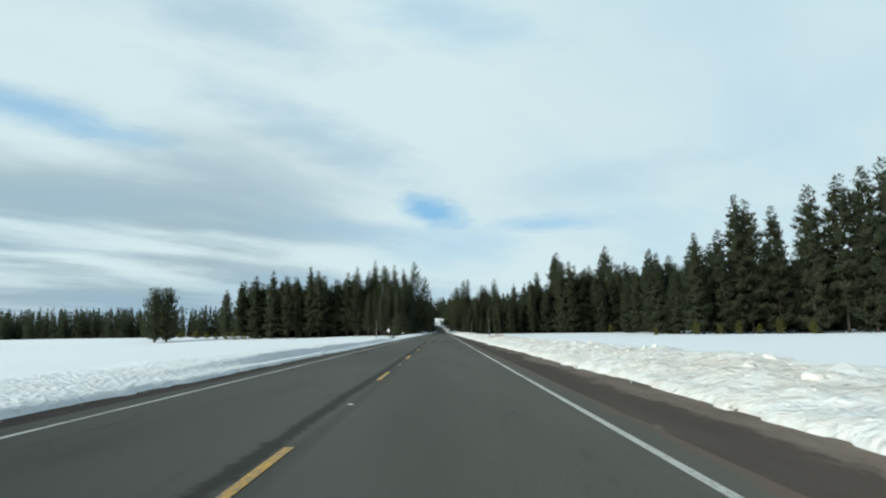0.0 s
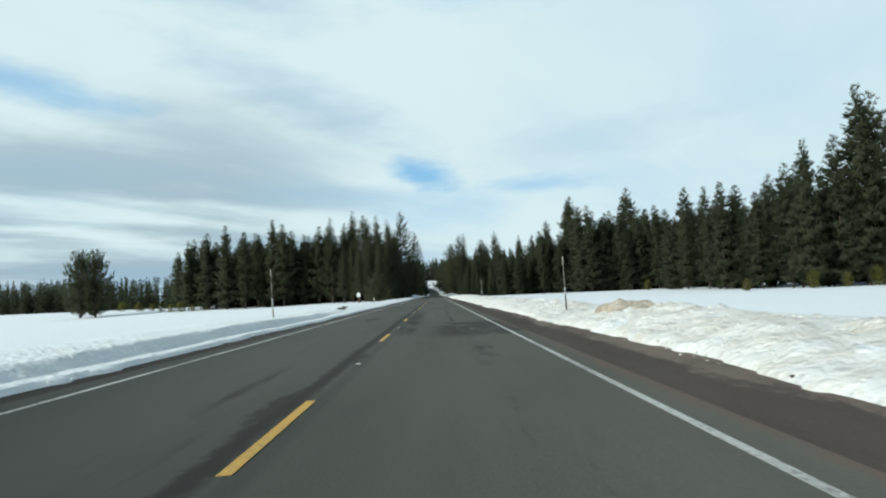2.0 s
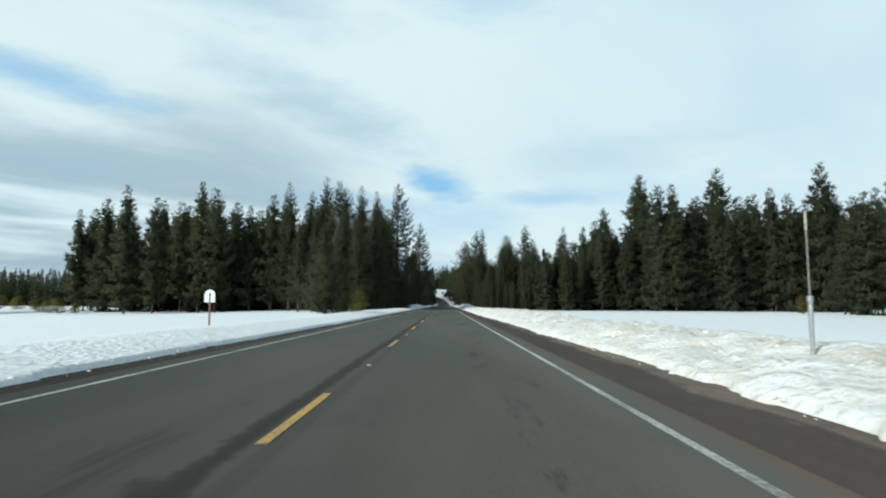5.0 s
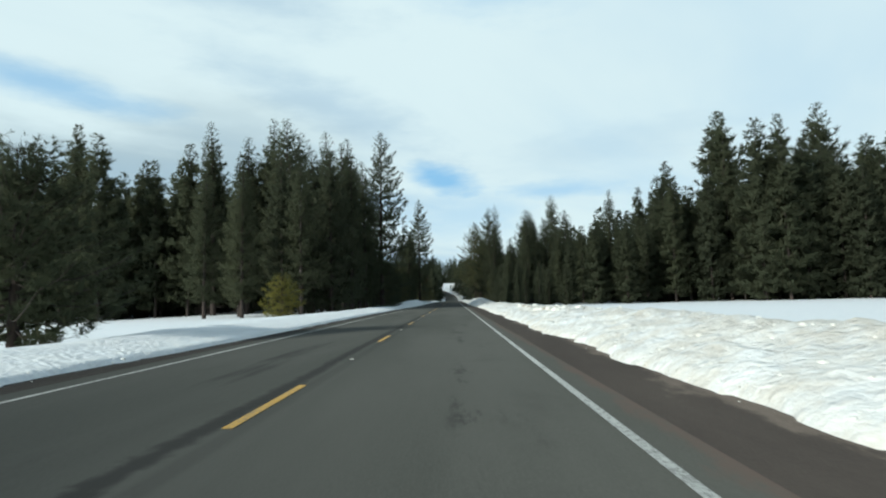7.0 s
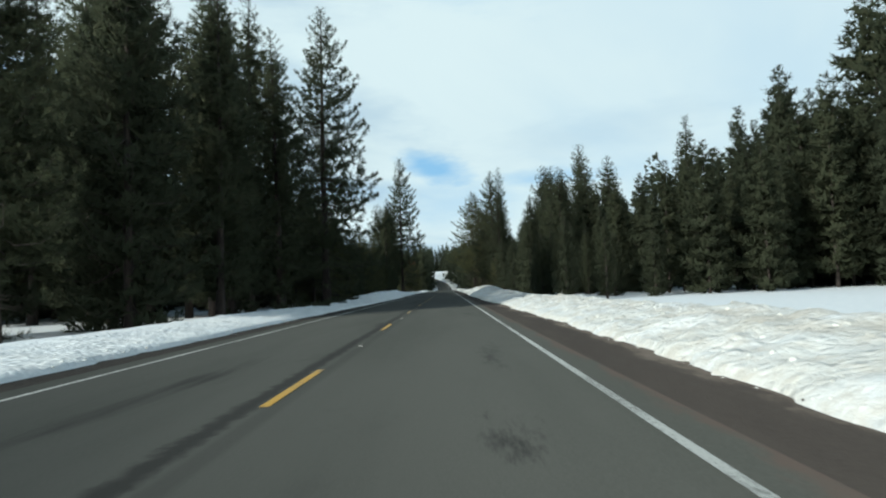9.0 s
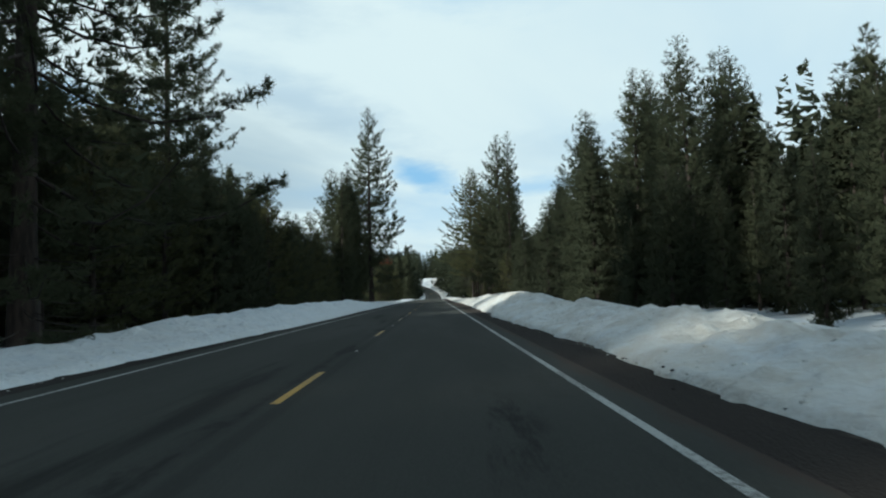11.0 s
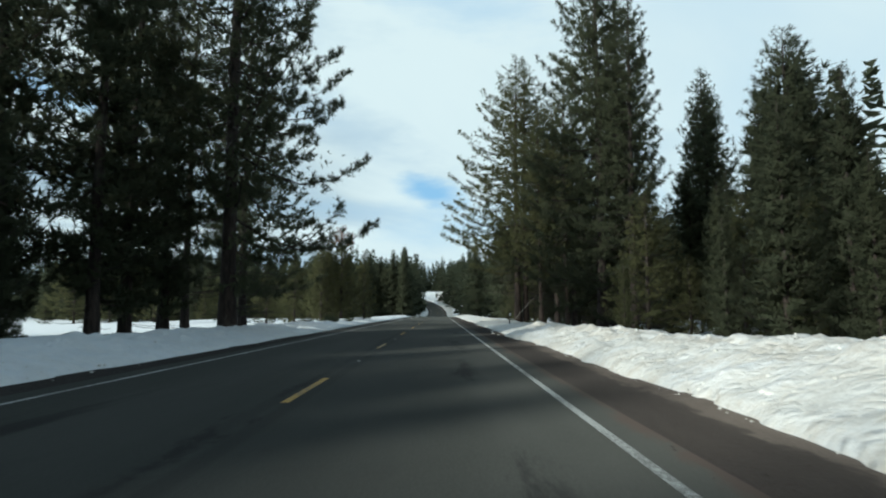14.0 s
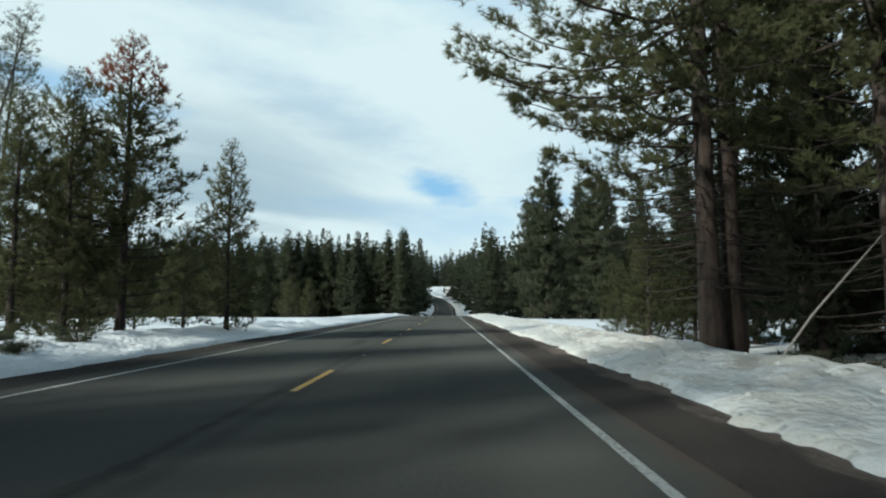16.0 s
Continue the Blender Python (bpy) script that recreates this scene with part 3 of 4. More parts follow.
KINDS = {}


def make_kind(key, name, label, bark, needles, group, dead_top=9.0, **shape):
    """One tree with its parts, to be copied; it is moved to its first place."""
    wood, limbs, v = conifer(**shape)
    root = thing(name, Matrix(), label, "tree", group)
    trunk = new("trunk", wood.done("trunk", bark))
    trunk.parent = root
    limb = tagged(new("branchwork", limbs.done("branchwork", BARK)), kind="stuff")
    limb.parent = root
    cut = v.reshape(-1, 3, 3)
    high = cut[:, 0, 2] > dead_top * shape["H"]
    pieces = [("crown", cut[~high], needles, "")] + ([("dead_top", cut[high], RED_NEEDLES, "rust red dead treetop")] if dead_top < 1.2 else [])
    for piece, tri, mat, note in pieces:
        me = bpy.data.meshes.new(piece)
        leafy(me, tri)
        me.materials.append(mat)
        ob = tagged(new(piece, me), note)
        ob.parent = root
    KINDS[key] = [root, shape["H"], False]


def plant(key, x, y, height, turn=None, wide=1.0, label=""):
    """Set a tree of that kind on the ground, scaled to the height."""
    rec = KINDS[key]
    s = height / rec[1]
    turn = random.uniform(0, 360) if turn is None else turn
    z = float(ground_z(x, y)) - 0.03
    m = pose(x, y, z, 0, 0, turn)
    if rec[2]:
        ob = copy_thing(rec[0], m)
    else:
        ob, rec[2] = rec[0], True
        ob.matrix_basis = m
    ob.scale = (s * wide, s * wide, s)
    if label:
        tagged(ob, label)
    return ob


PINE = "tall dark green ponderosa pine with rough bark standing in snow"
FIR = "dense dark green conifer with branches down to the snow"
TALL_WOOD, EDGE_WOOD = "roadside pines", "pines at the meadow's edge"
for k in range(4):
    make_kind(f"pine{k}", "pine_tree", PINE, BARK, NEEDLES, TALL_WOOD, seed=10 + k, H=30.0, radius=(5.6, 5.0, 6.2, 4.6)[k], bare=(0.10, 0.06, 0.13, 0.08)[k], shape=(0.35, 0.25, 0.45, 0.3)[k],
              branches=(120, 126, 110, 120)[k], per_metre=12.0, tuft=0.47, count=11, width=0.05, limb_points=4, droop=(0.8, 1.0, 0.6, 0.9)[k], dead=16, clump=0.34, upturn=0.25, core=2200)
# trees that the road passes closely: long limbs towards the light over the road
for k in range(4):
    make_kind(f"near{k}", "pine_tree", "big roadside ponderosa pine with long upswept limbs", (BARK, RED_BARK, BARK, BARK)[k], (NEEDLES, OLIVE_NEEDLES, NEEDLES, NEEDLES)[k], TALL_WOOD, seed=120 + k, H=31.0, radius=(6.6, 6.2, 5.4, 5.2)[k], bare=(0.09, 0.20, 0.07, 0.45)[k],
              shape=(0.4, 0.5, 0.3, 0.5)[k], branches=(140, 122, 140, 66)[k], core=(2600, 900, 1600, 350)[k], per_metre=(30.0, 21.0, 24.0, 19.0)[k], tuft=0.27, count=14, width=0.062, droop=(0.7, 0.5, 0.9, 0.6)[k], dead=(30, 60, 30, 50)[k], favour=0.46, clump=0.24, upturn=0.15, trunk_radius=(0.38, 0.28, 0.32, 0.34)[k])
for k in range(3):
    make_kind(f"fir{k}", "conifer", FIR, BARK, FIR_NEEDLES, TALL_WOOD, seed=30 + k, H=22.0, radius=(4.6, 4.0, 5.2)[k], bare=0.02, shape=(0.4, 0.25, 0.55)[k],
              branches=128, core=2200, per_metre=11.5, tuft=0.45, count=11, width=0.05, limb_points=4, droop=1.1, dead=4)
for k in range(4):
    make_kind(f"far_pine{k}", "lodgepole_pine", "dark green lodgepole pine at the edge of the snowy meadow", BARK, NEEDLES, EDGE_WOOD, seed=50 + k, H=28.0, radius=(5.2, 4.7, 5.9, 4.9)[k], bare=(0.10, 0.06, 0.12, 0.08)[k], shape=(0.25, 0.15, 0.42, 0.12)[k],
              core=1500, branches=92, per_metre=6.8, tuft=0.78, count=7, width=0.09, limb_points=3, limb_step=2, trunk_radius=0.2, droop=0.9)
for k in range(3):
    make_kind(f"far_fir{k}", "conifer", FIR, BARK, FIR_NEEDLES, EDGE_WOOD, seed=70 + k, H=24.0, radius=(4.8, 4.2, 5.4)[k], bare=0.02, shape=(0.28, 0.12, 0.38)[k],
              core=1500, branches=92, per_metre=6.8, tuft=0.78, count=7, width=0.09, limb_points=3, limb_step=2, trunk_radius=0.2, droop=1.0)
for k in range(2):
    make_kind(f"young{k}", "young_pine", "small yellowish green young pine in the snow", BARK, YOUNG_NEEDLES, "young pines", seed=90 + k, H=5.0, radius=1.9, bare=0.03, shape=(0.55, 0.4)[k],
              branches=70, per_metre=14.0, tuft=0.34, count=7, width=0.06, droop=0.2, trunk_radius=0.09)
make_kind("bushy", "young_pine", "broad bushy roadside pine with dark olive green needles", BARK, NEEDLES, "young pines", seed=97, H=6.5, radius=3.0, bare=0.05, shape=1.0,
          core=900, branches=110, per_metre=20.0, tuft=0.27, count=8, width=0.06, droop=0.5, trunk_radius=0.16, clump=0.2)
for k in range(2):
    make_kind(f"slim{k}", "slender_pine", "slender sparse pine with a bare lower trunk", BARK, NEEDLES, TALL_WOOD, seed=98 + 7 * k, H=20.0, radius=(2.5, 2.8)[k], bare=(0.30, 0.24)[k], shape=0.75,
              branches=80, per_metre=9.0, tuft=0.36, count=9, width=0.05, droop=0.7, trunk_radius=0.17, dead=12, lean=(0.20, 0.06)[k], clump=0.25)
for k in range(2):
    make_kind(f"small{k}", "pine_tree", "half-grown pine with olive green needles beside the snowbank", BARK, OLIVE_NEEDLES, "half-grown pines", seed=99 + k, H=10.5, radius=(3.6, 3.1)[k], bare=0.02, shape=(0.14, 0.06)[k],
              branches=116, core=320, per_metre=15, tuft=0.27, count=9, width=0.065, droop=0.1, trunk_radius=0.16, clump=0.20, upturn=0.28)
make_kind("red_top", "pine_tree", "olive green half-grown pine with a rust red dead top", BARK, OLIVE_NEEDLES, "half-grown pines", dead_top=0.80, seed=103, H=10.5, radius=3.6, bare=0.04, shape=0.08,
          branches=116, core=320, per_metre=15, tuft=0.27, count=9, width=0.065, droop=0.1, trunk_radius=0.17, clump=0.20, upturn=0.28)

taken = []


def in_glade(x, y):
    """A glade opens obliquely through the left wood."""
    return 338 < y < 420 and 0.51 < (0.2 - x) / (y - 324.7) < 0.71


def free_at(x, y, gap):
    return not in_glade(x, y) and all((x - a) ** 2 + (y - b) ** 2 > gap * gap for a, b in taken)


def put_tree(key, x, y, height, **more):
    taken.append((x, y))
    return plant(key, x, y, height, **more)


# the left wood's edge: x, y, height
for i, (x, y, h) in enumerate([(-114, 252, 21), (-109.5, 253, 21), (-102.7, 302, 23), (-67.4, 252.8, 27.5), (-62, 254, 25), (-54, 258, 29.2), (-50.4, 258, 27.4), (-44, 262, 24)]):
    put_tree("bushy" if x < -104 else f"far_pine{i % 4}", x, y, h, wide=0.62 if x < -104 else 1.0)
# Pines at (-12.6, 352) and (-12.4, 366) are added to shade the right bank.
for i, (x, y, h) in enumerate([(-34.8, 260.5, 29), (-31, 264, 27.5), (-28.7, 271.5, 32.5), (-24, 268, 29), (-20.5, 275, 31), (-20.2, 283, 18), (-37.5, 368, 27), (-30.3, 367, 17), 
                               (-36, 358.6, 21.7), (-33.4, 372.4, 23.5), (-17, 272, 29), (-24, 262, 29.5), (-15.5, 259, 25), (-18.6, 316, 17.5), (-13, 361, 22.5), (-14.5, 357.5, 21), (-13.5, 364.5, 22), (-14.8, 295, 11.5), (-18.5, 288, 13.5), (-15, 289, 12), (-12.6, 352, 19), (-13.6, 347.5, 7), (-12.4, 366, 16)]):
    put_tree(f"pine{(i * 3 + 1) % 4}", x, y, h, turn=i * 77)
for i, (x, y, h) in enumerate([(-14.6, 246, 20.5), (-13.6, 255, 22), (-17, 240.5, 18), (-20, 243.5, 20), (-23, 238, 17), (-26, 246, 20), (-18, 251, 22), (-22, 256, 22), (-28, 240, 17), (-16, 264, 23), (-20, 266, 24), (-13.5, 268.5, 24)]):
    put_tree(f"pine{(i * 3) % 4}" if i % 3 else f"fir{i % 2}", x, y, h, turn=i * 95)
# close to the road on the left, limbs reaching over it
for i, (x, y, h) in enumerate([(-12.7, 284.5, 33.2), (-16.2, 279.8, 27), (-16.4, 303.7, 27), (-10.3, 368.3, 33), (-13.6, 381.2, 24), (-13.9, 372, 21), (-15, 371.5, 22)]):
    put_tree(f"near{(0, 2, 2, 0, 0, 3, 3)[i]}", x, y, h, turn=(0, 10, -15, 0, -10, 30, 120)[i], wide=0.95 if i == 3 else 1.0)
# the right wood's edge
for i, (x, y, h) in enumerate([(16.5, 304, 18), (18, 311, 18), (27.5, 320, 22.5), (28.5, 344, 30), (70.3, 150.3, 32.5), (74, 152, 31.5), (87.3, 148, 34), (58.8, 147, 23), (97.8, 230, 31.2), (88, 268, 34), (50.8, 284, 33.6), (52.8, 292, 35.8), (44.5, 297, 27.6),
                               (54.9, 271.7, 29.8), (77.8, 301, 39.6), (66, 150, 24), (80, 151, 30), (93, 146, 36), (97.5, 143, 37), (102, 142, 39)]):
    put_tree(("pine%d" if i < 4 else "far_pine%d" if i % 3 else "far_fir%d") % (i % 3), x, y, h * (1.0 if i < 4 else 1.04))
for i, (x, y, h) in enumerate([(21.8, 352, 27.2), (29.3, 404.6, 28.4), (21.1, 308.3, 18.7), (33.8, 302.6, 24.3), (28, 401, 27.3), (19.8, 371.6, 18), (27.5, 334.6, 20), (20, 319.9, 20.4), (17.3, 317, 20.5), (24.5, 363, 27.8),
                               (18.5, 326, 16), (21.5, 331, 17), (16.5, 393, 24), (13, 397, 22), (13.5, 408, 24), (16, 406, 18)]):
    put_tree("fir2" if i in (0, 2, 5, 10) else f"pine{(i * 3) % 4}", x, y, h, turn=i * 50 + 20)
for x, y, h, kind, turn, wide in [(8.6, 404.5, 30, 1, 182, 1.25), (9.45, 404.9, 29, 1, 150, 1.2), (10.1, 398.5, 22, 1, 210, 1.0), (11.7, 399, 24, 3, 170, 1.0), (12.2, 396.2, 25, 1, 195, 1.0),
                                  (13.1, 387, 33, 0, 200, 1.0), (15.5, 390, 34.4, 2, 160, 1.0), (14.4, 383, 26.7, 2, 190, 1.0), (12.5, 411, 22, 1, 150, 1.0)]:
    put_tree(f"near{kind}", x, y, h, turn=turn, wide=wide)
# small trees by the road
put_tree("bushy", -12.8, 187.2, 6.3, wide=1.2)
put_tree("young1", -14.0, 221.5, 3.8, wide=1.35)
put_tree("small1", 7.7, 362.3, 3.3, wide=0.5)
for x, y, h in [(56.8, 143, 2.9), (62, 143, 2.2), (66, 142, 3.0), (71, 143, 2.4), (50, 150, 2.0), (59.8, 227, 3.2), (75, 142, 3.3), (82, 141, 3.0)]:
    put_tree("young0" if h > 2.5 else "young1", x, y, h)
for x, y, h in [(-108, 280, 3.4), (-103, 279, 2.6), (-96, 270, 3.0), (-89, 262, 2.8), (-84.5, 258, 3.2), (-80, 257, 2.2), (-118, 288, 3.6)]:
    put_tree("young%d" % (int(h * 5) % 2), x, y, h, wide=1.5)
# the scattered trees of the second clearing
put_tree("slim0", -29.4, 421.5, 20.2, turn=0)
put_tree("slim1", -28.6, 424.0, 20.8, turn=0)
put_tree("small1", -8.7, 410.9, 8.0, turn=40, wide=0.85)
put_tree("small0", -12.0, 405.2, 9.0, turn=130, wide=0.85)
put_tree("red_top", -10.6, 406.1, 10.2, turn=60, wide=1.0)
for x, y, h in [(-45.5, 438.5, 14.8), (-40, 430, 10), (-17.5, 414, 9), (-13, 408, 8.2), (-12.2, 403, 7.5), (-50, 424, 12), (-34, 436, 8), (-22, 430, 6), (-19, 407, 7), (-11.8, 414, 5)]:
    put_tree("small%d" % (int(h * 10) % 2), x, y, h)


def fill(count, area, heights, keys, gap):
    """Trees scattered over an area (x0, x1, y0, y1)."""
    x0, x1, y0, y1 = area
    made = tries = 0
    while made < count and tries < count * 30:
        tries += 1
        x, y = random.uniform(x0, x1), random.uniform(y0, y1)
        if free_at(x, y, gap):
            made += 1
            put_tree(random.choice(keys), x, y, random.uniform(*heights), wide=random.uniform(0.9, 1.2))


LOW = ["far_pine0", "far_pine1", "far_pine2", "far_pine3", "far_fir0", "far_fir1", "far_fir2"]
random.seed(5)
fill(30, (-86, -20, 262, 275), (18, 27), LOW, 3.6)
fill(22, (-86, -36, 275, 290), (17, 25), LOW, 3.6)
for i in range(44):
    # the wood rises away from the road; these rows are added to shade it
    x, y = random.uniform(-34, -16), random.uniform(318, 364)
    if free_at(x, y, 2.3):
        put_tree(random.choice(["fir0", "fir1", "pine1", "far_fir0", "far_pine1", "far_fir2"]), x, y, -x * random.uniform(0.50, 0.68))
fill(34, (-18.5, -12.8, 288, 362), (8.5, 11.5), ["small0", "small1", "fir0", "fir1", "fir2"], 2.5)
# deeper rows, thickened and raised so that the road lies in their shadow
fill(38, (-30, -18.5, 290, 350), (13, 18), LOW, 2.6)
fill(22, (-46, -30, 276, 352), (13, 19), LOW, 4.0)
fill(70, (60, 130, 151, 225), (16, 24), LOW, 3.8)
fill(12, (29, 37, 278, 300), (13, 16.5), LOW, 3.0)
fill(20, (37, 57, 278, 302), (20, 24.5), LOW, 3.0)
fill(54, (52, 104, 272, 300), (22, 31), LOW, 3.2)
fill(16, (10.8, 20, 272, 316), (6, 9.5), ["fir0", "fir1", "fir2", "pine3"], 2.9)
fill(14, (11.5, 22, 318, 350), (9, 16), ["fir0", "fir1", "fir2", "pine1"], 2.9)
fill(20, (12.4, 22, 350, 384), (4, 12), ["small0", "small1", "fir1", "pine3"], 2.6)
fill(14, (20, 32, 272, 318), (10, 15), LOW, 3.6)
fill(18, (22, 34, 318, 405), (14, 22), LOW, 3.6)
fill(6, (12, 21, 393, 413), (8, 14), ["fir0", "fir1", "fir2", "pine3"], 2.4)
fill(14, (12.5, 22, 400, 414), (4, 9), ["fir0", "fir1", "fir2", "small1"], 2.0)
fill(8, (9, 16, 408, 424), (3, 6), ["small0", "small1"], 1.8)
# beyond the second clearing
fill(58, (-110, -12, 552, 590), (20, 27), LOW, 3.2)
fill(54, (12, 100, 480, 600), (25, 32), LOW, 3.6)
fill(14, (-120, -25, 430, 540), (6, 12), ["small0", "small1"], 6)


def distant_wood(name, count, area, heights, seed, label, leave_road=True, fine=1.0):
    """A far wood as one mesh of many simple conifers."""
    rng = np.random.RandomState(seed)
    verts = []
    x = rng.uniform(area[0], area[1], count)
    y = rng.uniform(area[2], area[3], count)
    if leave_road:
        d = x - road_x(y)
        x = np.where((d > -7) & (d < 11), x + np.where(d < 0, -8, 14), x)
        d = x - road_x(y)
        x = np.where((d > 0) & (d < 34) & (y > 845), x + 40, x)
    z = ground_z(x, y)
    for i in range(count):
        H = rng.uniform(*heights)
        R = H * rng.uniform(0.11, 0.17)
        m = int(150 * fine)
        c = rng.uniform(0.03, 1, m)
        a = rng.uniform(0, 6.283, m)
        r = R * (1 - c) ** 0.7 * rng.uniform(0.45, 1.1, m) + 0.2
        tip = np.stack([x[i] + np.cos(a) * r, y[i] + np.sin(a) * r, z[i] + c * H + rng.normal(0, 0.03, m) * H * (1 - c)], 1)
        root = np.stack([x[i] + np.cos(a) * r * 0.1, y[i] + np.sin(a) * r * 0.1, z[i] + np.minimum(c + 0.03, 1) * H], 1)
        side = np.stack([-np.sin(a), np.cos(a), 0.5 * np.sin(a * 7)], 1) * ((0.35 + 0.42 * r) / fine ** 0.6)[:, None]
        mid = root * 0.45 + tip * 0.55
        q = np.stack([mid - side, tip + (tip - root) * 0.15, mid + side], 1).reshape(-1, 3)
        verts.append(q)
    v = np.concatenate(verts)
    ob = mesh_object(name, v, np.arange(len(v)).reshape(-1, 3), FIR_NEEDLES, flat=True)
    return tagged(ob, label, "forest", kind="stuff")


distant_wood("far_forest", 1200, (-900, -125, 640, 760), (24, 34), 3, "dark line of far conifers beyond the snowy meadow")
distant_wood("far_forest", 800, (-125, 160, 590, 960), (24, 33), 4, "dense conifer forest on the far rising ground")
distant_wood("far_forest", 170, (-170, -14, 590, 640), (22, 29), 15, "dense conifer forest beyond the second clearing", fine=2)
distant_wood("far_forest", 420, (-250, 200, 960, 1250), (24, 34), 6, "conifer forest on the ridge", False)
distant_wood("far_forest", 420, (100, 420, 200, 620), (20, 30), 7, "dense conifers behind the edge of the meadow")
distant_wood("far_forest", 170, (-84, -40, 286, 352), (17, 25), 8, "dense conifers inside the wood", fine=2)
# hidden trees behind the left front row, added to deepen the road's shadow
distant_wood("far_forest", 70, (-33, -21, 290, 350), (12, 17), 11, "dense conifers inside the wood", fine=4)
distant_wood("far_forest", 500, (-150, 110, 975, 1130), (27, 37), 13, "conifer forest on the ridge", False)
distant_wood("far_forest", 52, (21, 34, 300, 390), (11, 15), 14, "dense conifers inside the wood", fine=4)
distant_wood("far_forest", 220, (34, 110, 300, 430), (16, 24), 9, "dense conifers inside the wood")
distant_wood("far_forest", 120, (80, 160, 165, 240), (18, 26), 10, "dense conifers inside the wood")

# ---- roadside things ----
def lathe(bm, profile, sides=10):
    """A turned solid from (radius, height) pairs."""
    rings = []
    for r, z in profile:
        rings.append([bm.verts.new((r * math.cos(a * 2 * math.pi / sides), r * math.sin(a * 2 * math.pi / sides), z)) for a in range(sides)])
    for lo, hi in zip(rings, rings[1:]):
        for k in range(sides):
            bm.faces.new((lo[k], lo[(k + 1) % sides], hi[(k + 1) % sides], hi[k]))
    bm.faces.new(rings[-1])
    bm.faces.new(list(reversed(rings[0])))
    return bm


POST_STEEL = plain_material("galvanised_steel", (0.34, 0.35, 0.35), 0.5, 0.6)
DARK_POST = plain_material("dark_post_paint", (0.045, 0.045, 0.045), 0.6)
PALE_CANE = plain_material("pale_cane", (0.42, 0.38, 0.31), 0.7)
CANE = plain_material("weathered_cane", (0.20, 0.18, 0.16), 0.7)
SIGN_WHITE = plain_material("sign_sheeting", (0.75, 0.76, 0.75), 0.45)
SIGN_BROWN = plain_material("brown_post", (0.16, 0.09, 0.055), 0.8)


def snow_pole(x, y, tall, dark, label):
    base = float(ground_z(x, y))
    pole = thing("snow_pole", pose(x, y, base - 0.1, 1.5, -1.5, 0), label, "snow pole", "snow poles")
    part("post", lathe(bmesh.new(), [(0.036, 0), (0.036, 0.95), (0.030, 0.98)]), dark, pole)
    part("reflector", lathe(bmesh.new(), [(0.037, 0.72), (0.040, 0.73), (0.040, 0.88), (0.037, 0.89)]), POST_STEEL, pole, "grey reflector sleeve")
    part("cap", lathe(bmesh.new(), [(0.045, 0.93), (0.05, 0.97), (0.05, 1.04), (0.03, 1.06)]), POST_STEEL, pole, "grey metal collar")
    part("cane", lathe(bmesh.new(), [(0.016, 1.0), (0.015, tall - 0.32)]), CANE, pole, "thin grey cane")
    part("tip", lathe(bmesh.new(), [(0.019, tall - 0.32), (0.019, tall - 0.03), (0.010, tall)]), PALE_CANE, pole, "pale tip")


snow_pole(5.4, 75.7, 2.4, DARK_POST, "dark snow pole with a tall thin cane in the snowbank")
snow_pole(5.75, 130.6, 2.45, POST_STEEL, "grey snow pole with a tall thin cane in the snowbank")
snow_pole(-8.4, 79.9, 2.5, CANE, "thin grey snow pole leaning at the edge of the meadow")


def round_sign(x, y):
    sign = thing("road_sign", pose(x, y, float(ground_z(x, y)) - 0.1, 0, 0, 8), "small white rounded road sign on a brown post", "road sign")
    bm = bmesh.new()
    bmesh.ops.create_cube(bm, size=1)
    bmesh.ops.scale(bm, vec=(0.09, 0.07, 1.9), verts=bm.verts)
    bmesh.ops.translate(bm, vec=(0, 0, 0.95), verts=bm.verts)
    part("post", bm, SIGN_BROWN, sign)
    bm = bmesh.new()
    outline = [(-0.29, 1.58)] + [(0.29 * math.cos(a), 2.0 + 0.29 * math.sin(a)) for a in np.linspace(math.pi, 0, 13)] + [(0.29, 1.58)]
    front = [bm.verts.new((px, -0.05, pz)) for px, pz in outline]
    back = [bm.verts.new((px, -0.04, pz)) for px, pz in outline]
    bm.faces.new(front)
    bm.faces.new(list(reversed(back)))
    for k in range(len(front)):
        j = (k + 1) % len(front)
        bm.faces.new((front[k], back[k], back[j], front[j]))
    part("panel", bm, SIGN_WHITE, sign, "white rounded panel")
    bm = bmesh.new()
    bmesh.ops.create_cube(bm, size=1)
    bmesh.ops.scale(bm, vec=(0.07, 0.012, 0.5), verts=bm.verts)
    bmesh.ops.translate(bm, vec=(0, -0.06, 1.85), verts=bm.verts)
    part("stripe", bm, SIGN_BROWN, sign, "dark middle stripe")


round_sign(-13.4, 155.8)


def marker_post(x, y, tall, mat, label, lean=0):
    post = thing("marker_post", pose(x, y, float(ground_z(x, y)) - 0.1, 0, lean, 0), label, "marker post", "marker posts")
    part("post", lathe(bmesh.new(), [(0.045, 0), (0.045, tall * 0.96), (0.03, tall)], 8), mat, post)
    part("reflector", lathe(bmesh.new(), [(0.05, tall * 0.72), (0.052, tall * 0.74), (0.052, tall * 0.88), (0.05, tall * 0.9)], 8), SIGN_WHITE, post, "pale reflector band")


marker_post(-8.3, 130.2, 0.95, POST_STEEL, "grey marker post half sunk in snow", 3)
marker_post(5.25, 382.8, 1.05, DARK_POST, "dark marker post leaning in the snowbank", 4)


